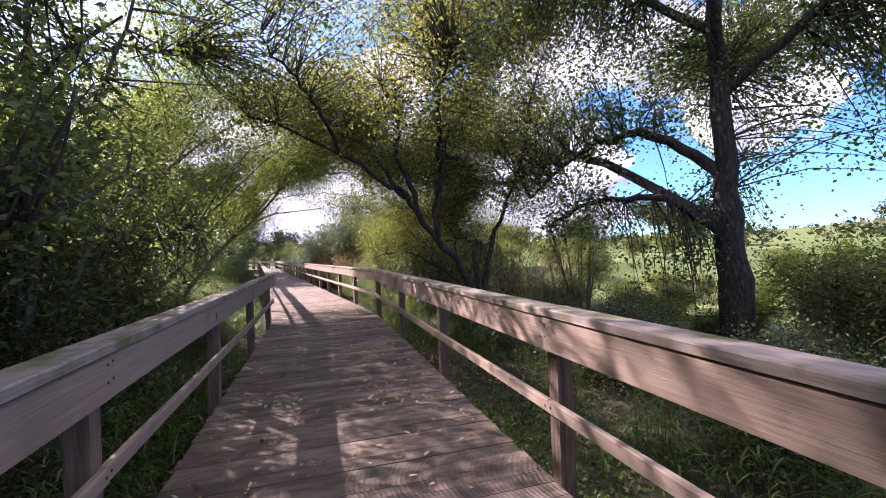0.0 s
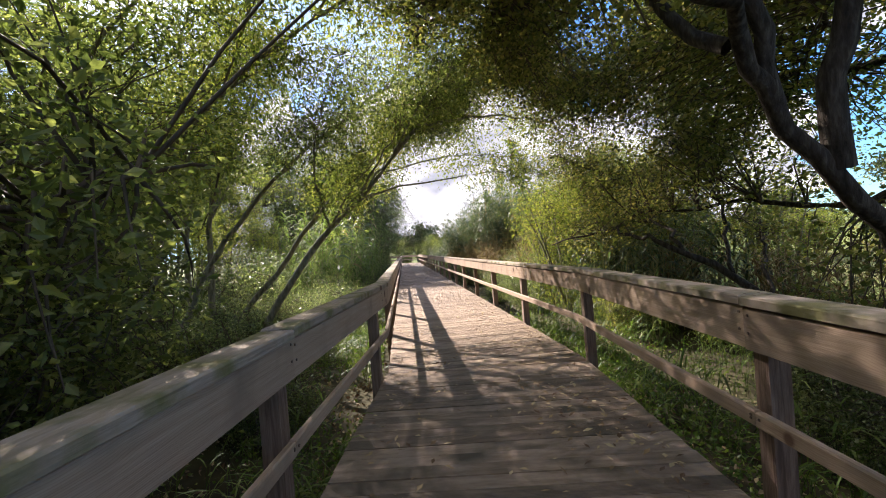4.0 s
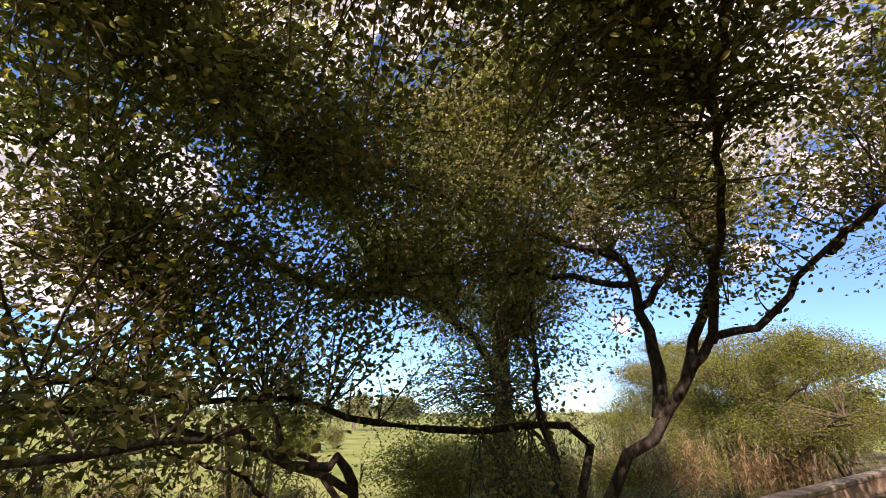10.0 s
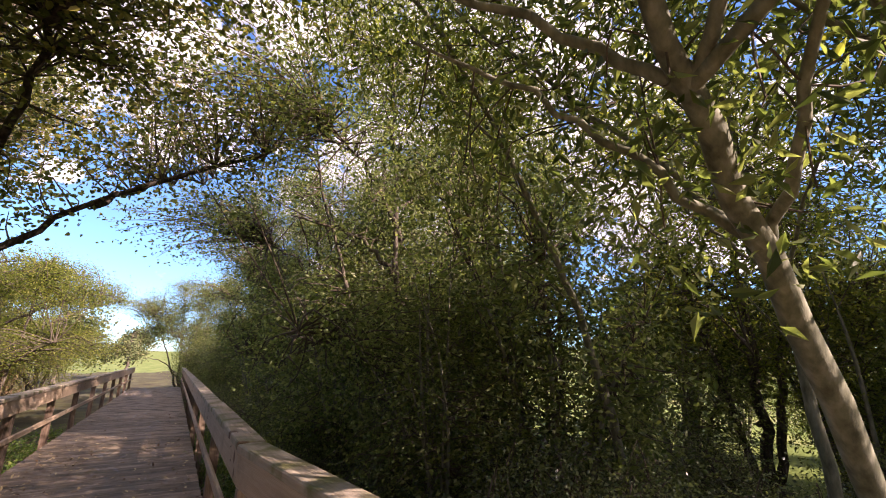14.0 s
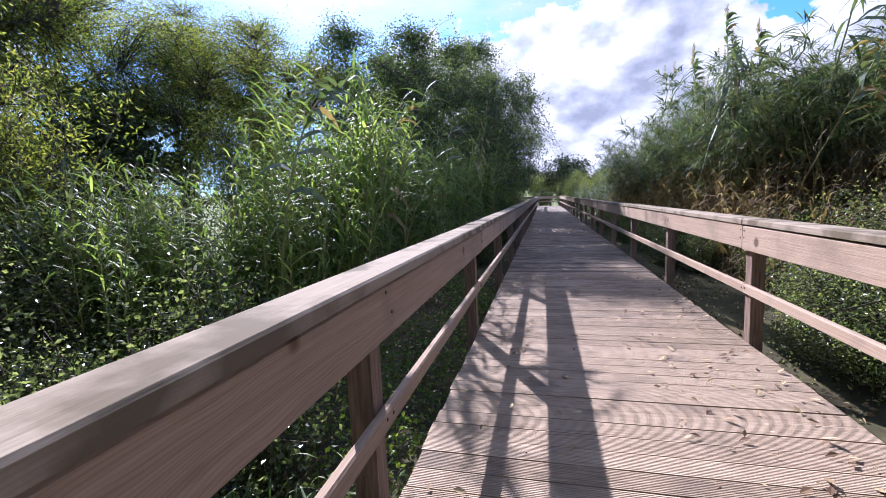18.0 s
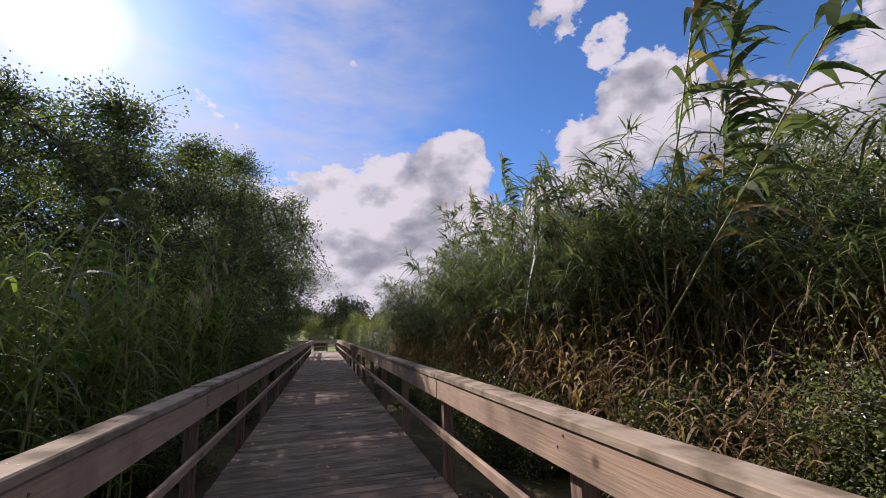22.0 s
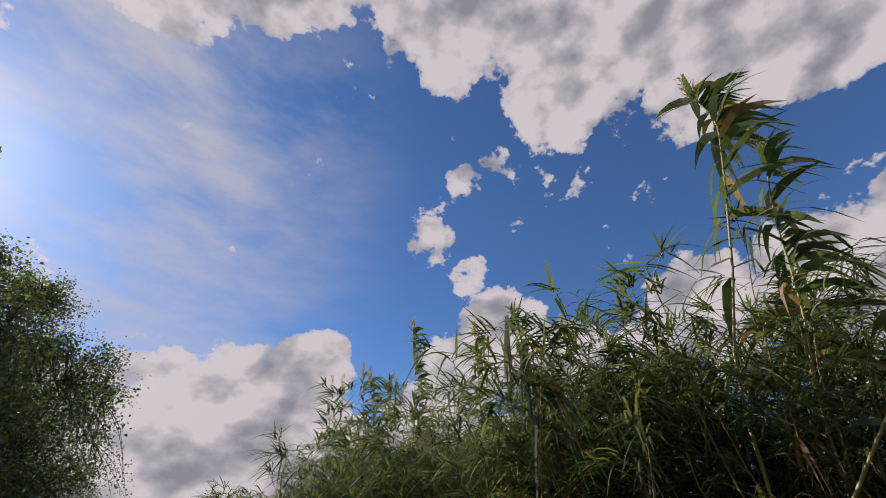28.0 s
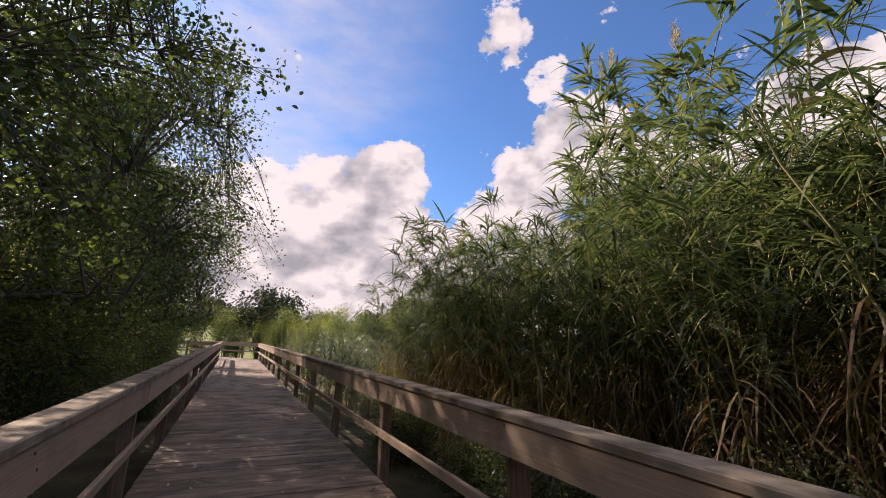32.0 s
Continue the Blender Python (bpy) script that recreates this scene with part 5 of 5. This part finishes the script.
def single_canes():
    """Tall canes that stand out from the thicket, with every leaf a part."""
    r = np.random.default_rng(150)
    stand = (
            ((4.3, 25.2), ((4.3, 24.95, 2.5), (4.3, 24.5, 3.8), (4.3, 24.05, 5.1), (4.3, 23.95, 5.55), (4.25, 24.0, 6.0)), 40, 0.85, 0.36, 1),
            ((4.75, 24.9), ((4.7, 24.6, 2.17), (4.7, 24.25, 3.4), (4.7, 24.05, 4.3), (4.72, 23.8, 5.1)), 32, 0.85, 0.36, 1),
            ((4.0, 25.7), ((4.0, 25.0, 1.14), (4.0, 24.41, 1.84), (4.0, 23.67, 2.61), (4.0, 22.82, 3.54), (4.0, 22.2, 4.25)), 20, 0.75, 0.5, 1),
            ((5.3, 29.8), ((5.3, 29.75, 3.0), (5.2, 29.6, 4.2), (5.05, 29.4, 5.3)), 18, 0.6, 0.5, 1),
            ((5.4, 32.4), ((5.4, 32.4, 3.4), (5.38, 32.3, 5.4), (5.3, 32.3, 6.8)), 18, 0.6, 0.5, 1),
            ((5.8, 32.8), ((5.8, 32.8, 3.4), (5.75, 32.7, 5.0), (5.6, 32.6, 6.1)), 18, 0.6, 0.5, 1),
            ((4.9, 33.4), ((4.9, 33.4, 3.0), (4.85, 33.4, 4.6), (4.7, 33.5, 5.7)), 16, 0.6, 0.5, 1),
            ((5.4, 35.0), ((5.4, 35.0, 3.4), (5.3, 35.0, 5.0), (5.2, 35.1, 6.5)), 16, 0.6, 0.5, 1),
            ((-3.2, 19.6), ((-3.1, 19.8, 1.2), (-2.95, 20.2, 2.3), (-2.8, 20.8, 2.7)), 9, 0.55, 0.3, 0), ((-3.0, 22.0), ((-2.95, 22.2, 1.2), (-2.85, 22.6, 2.4), (-2.7, 23.2, 2.9)), 9, 0.55, 0.3, 0),
            ((-2.9, 30.4), ((-2.85, 30.7, 1.8), (-2.7, 31.2, 3.4), (-2.5, 31.9, 4.4)), 11, 0.55, 0.35, 1), ((-2.8, 25.4), ((-2.75, 25.6, 1.4), (-2.65, 26.0, 2.8), (-2.5, 26.6, 3.4)), 9, 0.55, 0.3, 0))
    for (x, y), line, n, size, lo, plume in stand:
        z0 = gz(x, y) - 0.05
        root = thing("giant_cane", "single tall giant cane with broad drooping leaves rising above the thicket", "cane", "tall single canes", at=(x, y, z0))
        p = curve_pts([(0, 0, 0)] + [(a - x, b - y, c - z0) for a, b, c in line], 16)
        s = Buf()
        rad = np.linspace(0.017, 0.006, 16)
        tube(s, p, rad, 7)
        piece("stalk", s.mesh("stalk", M_CANE_STEM, True), root)
        n = int(n * 1.9)
        t = lo + (0.99 - lo) * np.linspace(0, 1, n) ** 0.75
        base = np.stack([np.interp(t, np.linspace(0, 1, 16), p[:, a]) for a in range(3)], 1)
        az = -0.6 + r.normal(0, 0.8, n) + 1.2 * (np.arange(n) % 2 - 0.5)
        for k in range(n):
            top = (t[k] - lo) / (1 - lo)
            lb = Buf()
            lb.add(*blades(base[k:k + 1], az[k:k + 1], np.array([size * (1.1 - 0.35 * top) * r.uniform(0.85, 1.15)]), np.array([0.08 * r.uniform(0.75, 1.1)]), np.array([r.uniform(0.3, 0.75) + 0.3 * top]), np.array([r.uniform(0.6, 1.2) - 0.3 * top]), r.choice((-1, 1)) * r.uniform(0.4, 1.0)))
            piece("leaf", lb.mesh("leaf", M_CANE_LEAF if r.uniform() > 0.12 else M_DRY), root)
        if plume:
            pb = Buf()
            plume_into(pb, r, p[-1] - np.array([0, 0, 0.05]), 0.44)
            plume_into(pb, r, p[-1] - np.array([0, 0, 0.08]), 0.38)
            piece("plume", pb.mesh("plume", M_PLUME), root, "pale feathery plume")


def bent_cane():
    """A broken cane whose long leaves hang straight down in a bundle."""
    r = np.random.default_rng(158)
    x, y = 3.7, 27.3
    z0 = gz(x, y) - 0.05
    root = thing("broken_cane", "broken giant cane with a bundle of long hanging green leaves", "cane", "tall single canes", at=(x, y, z0))
    p = curve_pts([(0, 0, 0), (-0.05, -0.1, 2.0), (-0.15, -0.35, 3.9 - z0), (-0.2, -0.6, 3.7 - z0), (-0.2, -0.8, 3.0 - z0)], 16)
    s = Buf()
    tube(s, p, np.linspace(0.017, 0.007, 16), 7)
    piece("stalk", s.mesh("stalk", M_CANE_STEM, True), root)
    for k in range(34):
        i = int(r.integers(9, 16))
        lb = Buf()
        lb.add(*blades(p[i:i + 1] + r.normal(0, 0.05, (1, 3)), r.uniform(3.4, 6.0, 1), r.uniform(0.7, 1.1, 1), r.uniform(0.04, 0.075, 1), r.uniform(0.3, 1.0, 1), r.uniform(1.4, 2.2, 1), 0.3))
        piece("leaf", lb.mesh("leaf", M_CANE_LEAF if r.uniform() > 0.15 else M_DRY), root)


def bare_canes():
    """Dead canes that lean out of the thicket."""
    for k, (foot, top) in enumerate((((3.0, 31.05, -0.1), (3.3, 37.2, 1.15)), ((3.25, 31.6, -0.1), (3.6, 35.6, 1.35)), ((3.1, 30.3, -0.2), (3.9, 33.4, 1.9)), ((3.4, 28.2, -0.2), (4.3, 30.8, 2.3)), ((4.2, 33.5, -0.2), (3.4, 34.6, 2.4)))):
        foot = (foot[0], foot[1], gz(foot[0], foot[1]) - 0.03)
        root = thing("dead_cane", "bare straw-coloured dead cane leaning out of the thicket", "cane", "dead canes", at=foot)
        d = np.array(top) - np.array(foot)
        p = curve_pts([(0, 0, 0), tuple(d * 0.5 + np.array([0, 0, 0.08])), tuple(d)], 12)
        s = Buf()
        tube(s, p, np.linspace(0.016, 0.008, 12) * (1 + 0.12 * (np.arange(12) % 2)), 7)
        piece("stalk", s.mesh("stalk", M_DRY, True), root)
        r = np.random.default_rng(170 + k)
        for i in r.integers(4, 12, 6):
            lf = Buf()
            lf.add(*blades(p[i:i + 1], r.uniform(0, 6.28, 1), r.uniform(0.2, 0.4, 1), np.full(1, 0.022), r.uniform(-0.2, 0.3, 1), r.uniform(0.6, 1.2, 1), 0.3))
            piece("withered_leaf", lf.mesh("withered_leaf", M_DRY), root)


single_canes()
bent_cane()
bare_canes()


def nodding_reeds():
    """Reeds whose pale heads hang over at the tip."""
    r = np.random.default_rng(181)
    for y, z in ((31.4, 3.7), (32.1, 3.5), (31.0, 3.2), (30.85, 2.6), (30.35, 2.4), (30.2, 2.1), (31.1, 3.9), (31.7, 3.25), (30.6, 2.75), (30.0, 2.5), (32.6, 3.0), (31.3, 2.7)):
        x = -2.65 + r.normal(0, 0.12)
        foot = (x - 0.55, y + 0.3, gz(x - 0.55, y + 0.3) - 0.03)
        root = thing("nodding_reed", "tall thin reed with a pale drooping seed head", "reed", "nodding reeds", at=foot)
        top = np.array([x - foot[0], y - foot[1], z - foot[2]])
        p = curve_pts([(0, 0, 0), tuple(top * 0.5 + np.array([-0.12, 0.05, 0.0])), tuple(top - np.array([0.12, 0, 0.03])), tuple(top)], 14)
        s = Buf()
        tube(s, p, np.linspace(0.007, 0.003, 14), 5)
        piece("stalk", s.mesh("stalk", M_CANE_STEM, True), root)
        size = r.uniform(0.38, 0.55)
        n = 90
        t = r.uniform(0, 1, n)
        swell = np.sin(np.pi * np.clip(t * 0.9 + 0.08, 0, 1)) * 0.028
        a = r.uniform(0, 6.28, n)
        base = top + np.stack([0.28 * t * size + swell * np.cos(a), -0.1 * t * size + swell * np.sin(a), -t * size * 0.85], 1)
        h = Buf()
        h.add(*blades(base, a, np.full(n, 0.13) * size * 2, np.full(n, 0.011), np.full(n, -1.25), np.full(n, 0.1), 0.3))
        piece("seed_head", h.mesh("seed_head", M_PLUME), root, "pale feathery drooping seed head")
        lf = Buf()
        m = 5
        lf.add(*blades(p[4:4 + m], r.uniform(0, 6.28, m), r.uniform(0.35, 0.6, m), np.full(m, 0.022), r.uniform(0.3, 0.9, m), r.uniform(0.5, 1.0, m), 0.2))
        piece("blade_mass", lf.mesh("blade_mass", M_REED), root)["kind"] = "stuff"


nodding_reeds()


def straw_fans():
    """Tufts of long yellowing blades at the foot of the thicket."""
    r = np.random.default_rng(175)
    for x, y, size in ((3.3, 28.7, 1.0), (3.6, 29.3, 1.15), (3.2, 29.9, 0.9), (3.9, 28.0, 1.1), (3.5, 27.4, 0.9), (3.0, 31.2, 0.7), (3.0, 28.2, 1.0), (3.9, 28.8, 1.35), (4.2, 28.1, 1.5), (3.4, 28.0, 1.2), (3.9, 27.2, 1.3), (4.4, 29.2, 1.5)):
        root = thing("straw_tuft", "tuft of long yellowing cane leaves at the thicket foot", "cane", "straw tufts", at=(x, y, gz(x, y) - 0.03))
        s, lf = Buf(), Buf()
        for k in range(9):
            a = r.uniform(0, 6.28)
            top = np.array([0.5 * math.cos(a) - 0.25, 0.5 * math.sin(a) - 0.15, r.uniform(0.8, 1.7)]) * size
            p = curve_pts([(0.1 * math.cos(a), 0.1 * math.sin(a), 0), top * 0.5 + np.array([0, 0, 0.15]), top], 7)
            tube(s, p, np.linspace(0.009, 0.004, 7), 5)
            n = 9
            at = np.stack([np.interp(np.linspace(0.35, 1, n), np.linspace(0, 1, 7), p[:, c]) for c in range(3)], 1)
            lf.add(*blades(at, r.uniform(2.2, 5.4, n), r.uniform(0.35, 0.65, n) * size, r.uniform(0.018, 0.032, n), r.uniform(0.1, 1.0, n), r.uniform(0.4, 1.0, n), 0.3))
        piece("stalk_mass", s.mesh("stalk_mass", M_DRY, True), root)["kind"] = "stuff"
        piece("blade_mass", lf.mesh("blade_mass", M_DRY), root, "long straw-yellow blades")["kind"] = "stuff"


straw_fans()


def weeds():
    r = np.random.default_rng(160)
    for side, n in ((-1, 38000), (1, 38000)):
        y = r.uniform(-4, 26, n)
        x = side * (1.35 + np.abs(r.normal(0, 0.9, n))) + np.minimum(0, y - BEND_A) * math.tan(radians(TURN_A))
        patch = np.sin(x * 2.1 + y * 1.3) + np.sin(y * 0.9 - x) + r.normal(0, 0.5, n)
        keep = (patch > -0.3) & ((y < 15 + 2 * patch) | (x < 0))
        x, y = x[keep], y[keep]
        z = ground_height(x, y) + np.abs(r.normal(0, 0.13, len(x))) + 0.01
        lb = Buf()
        lb.add(*leaf_quads(np.column_stack([x, y, z]), r, 0.042, 0.36, -0.3))
        tagged(new("ground_weeds", lb.mesh("ground_weeds", M_GRASS)), "bright green low weeds beside the boardwalk", "weeds", "", "stuff")
    n = 13000
    y = r.uniform(-4, 26, n)
    x = np.sign(r.uniform(-1, 1, n)) * (1.3 + np.abs(r.normal(0, 1.1, n))) + np.minimum(0, y - BEND_A) * math.tan(radians(TURN_A))
    lb = Buf()
    lb.add(*leaf_quads(np.column_stack([x, y, ground_height(x, y) + 0.015]), r, 0.06, 0.3, 0.0))
    tagged(new("leaf_litter", lb.mesh("leaf_litter", M_FALLEN)), "brown dead leaves lying on the earth", "leaf litter", "", "stuff")


weeds()


# ---- the distance ----
def distance():
    r = np.random.default_rng(200)
    protos = []
    for i in range(3):
        rng = np.random.default_rng(201 + i)
        h = 6.0
        blobs = [((rng.normal(0, 1.3), rng.normal(0, 1.3), h * rng.uniform(0.3, 0.85)), (1.6, 1.6, 1.1)) for _ in range(9)]
        protos.append(tree("distant_tree", "rounded olive-green tree beyond the meadow", (0, 0, 0), [([(0, 0, 0), (0.1, 0, 2), (0, 0.1, 4.6)], 0.2, 0.05)], [([(0, 0, 2), (1, 0.3, 3.2), (1.8, 0.5, 3.8)], 0.07, 0.02), ([(0, 0, 2.4), (-1, 0.6, 3.6), (-1.7, 1.0, 4.2)], 0.07, 0.02)], blobs, 200, 34, 0.22, 201 + i, M_FAR, slim=0.4, tip=0.3, group="distant trees"))
    spots = [(x + r.normal(0, 3), y + r.normal(0, 4)) for x, y in zip(np.linspace(38, 75, 16), np.linspace(70, -60, 16))]
    spots += [(x, y) for x, y in ((1.5, 74), (4.5, 72), (-2.0, 78), (8.5, 76), (13, 70), (-9, 70), (-13, 60), (16, 78), (2, -34), (6, -38), (-3, -42), (10, -30), (-12, 8), (-13, 18), (-12, 0), (-14, 26), (-13, -10))]
    for b, s in zip(protos, split(spots, 3)):
        put(b, r, s, 0.75, 1.25)
    # far woods on the hills, one joined mass of clustered foliage
    leaf = Buf()
    n = 1500
    a = r.uniform(0, 2 * np.pi, n)
    d = 130 + 620 * r.uniform(0, 1, n) ** 0.8
    cx, cy = d * np.sin(a), d * np.cos(a)
    keep = (np.sin(cx * 0.021) + np.cos(cy * 0.017) + r.normal(0, 0.3, n)) > -0.2
    cx, cy = cx[keep], cy[keep]
    per = 60
    off = r.normal(0, 1, (len(cx), per, 3)) * np.array([3.0, 3.0, 1.7])
    base = np.column_stack([cx, cy, ground_height(cx, cy) + 2.6])
    pts = (base[:, None, :] + off).reshape(-1, 3)
    v, q = leaf_quads(pts, r, 1.7, 0.45, 0.0)
    leaf.add(v, q)
    tagged(new("far_woods", leaf.mesh("far_woods", M_FAR)), "far dull green woods on low hills", "woods", "", "stuff")


distance()


# ---- litter ----
def litter():
    r = np.random.default_rng(300)

    def on_walk(n, y0, y1, z):
        y = r.uniform(y0, y1, n)
        x = np.sign(r.uniform(-1, 1, n)) * (HALF - 0.06) * r.uniform(0, 1, n) ** 0.7
        return np.column_stack([x + np.minimum(0, y - BEND_A) * math.tan(radians(TURN_A)), y, np.full(n, z)])
    c = np.concatenate([on_walk(620, -2, 14, 0.006), on_walk(460, 12, 36, 0.006)])
    extra = on_walk(420, 2.5, 12.0, 0.006)
    extra[:, 0] += 0.35 * (HALF - np.abs(extra[:, 0] - np.minimum(0, extra[:, 1] - BEND_A) * math.tan(radians(TURN_A))))
    patch = on_walk(900, 3.5, 12.5, 0.006)
    patch[:, 0] = 0.25 + 0.8 * r.uniform(0, 1, 900) + np.minimum(0, patch[:, 1] - BEND_A) * math.tan(radians(TURN_A))
    keep = np.sin(patch[:, 1] * 2.3 + patch[:, 0] * 3.0) + r.normal(0, 0.5, 900) > 0.1
    open_run = on_walk(330, 14.5, 23.0, 0.006)
    open_run[:, 0] = np.abs(open_run[:, 0]) * np.where(r.uniform(0, 1, 330) < 0.75, 1, -1)
    c = np.concatenate([c, extra, patch[keep], open_run])
    d = r.normal(0, 1, (len(c), 3))
    d[:, 2] *= 0.12
    d = unit(d)
    w = unit(np.cross(d, np.array([0, 0, 1.0]) + r.normal(0, 0.2, (len(c), 3))))
    L = r.uniform(0.028, 0.075, len(c))[:, None]
    up = np.array([0, 0, 1.0])
    v = np.stack([c, c + d * L * 0.5 + w * L * 0.25 + up * L * 0.16, c + d * L + up * L * 0.22, c + d * L * 0.5 - w * L * 0.25 + up * L * 0.16], 1)
    b = Buf()
    b.add(v, np.arange(4 * len(c)).reshape(-1, 4))
    tagged(new("fallen_leaves", b.mesh("fallen_leaves", M_FALLEN)), "curled brown fallen leaves scattered on the boardwalk", "fallen leaves", "", "stuff")


litter()


# ---- deck boards, last ----
def deck_boards():
    r = np.random.default_rng(400)
    step, wide = 0.145, 0.1437
    deck = thing("boardwalk_deck", "grooved weathered brown timber boardwalk with dirt and fallen leaves", "boardwalk", "", "structure")
    variants, dirt_shade = [[box_mesh("board", (-HALF + e, -wide / 2, -0.04), (HALF + f, wide / 2, 0), mat, 0.0025) for e, f in ((0, 0), (0.004, -0.003), (-0.004, 0.003), (0.002, 0.005))] for mat in (M_DECK, M_DECK_DIRT_SHADE)]
    rest = Buf()
    for k, (run, length) in enumerate(RUNS):
        y = 0.075 if k else 0.0
        for i in range(int(length / step)):
            yy = y + i * step
            m = run @ Matrix.Translation((r.normal(0, 0.003), yy, r.normal(0, 0.0015) - 0.002 * k)) @ Matrix.Rotation(r.normal(0, 0.0015), 4, "Z")
            at = m.translation
            if -2.5 < at.y < 40.0 and k < 2:
                # boards beyond the open sunny stretch take the wood with shade in its colour
                p = piece("board", (dirt_shade if abs(at.y - 16.7) > 6.4 + r.normal(0, 0.5) else variants)[int(r.integers(0, 4))], deck)
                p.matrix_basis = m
            else:
                v, q = box_quads((-HALF, -wide / 2, -0.04), (HALF, wide / 2, 0), 0.004)
                rest.add([tuple(m @ Vector(p)) for p in v], q)
    for y, a in ((-0.03, 0.5), (0.0, 0.62)):
        p = piece("board", variants[0], deck)
        p.matrix_basis = Matrix.Translation((0.0, BEND_A + y, -0.006)) @ Matrix.Rotation(-radians(TURN_A * a), 4, "Z")
    far = piece("far_boards", rest.mesh("far_boards", M_DECK_DIRT_SHADE), deck)
    far["kind"] = "stuff"


deck_boards()
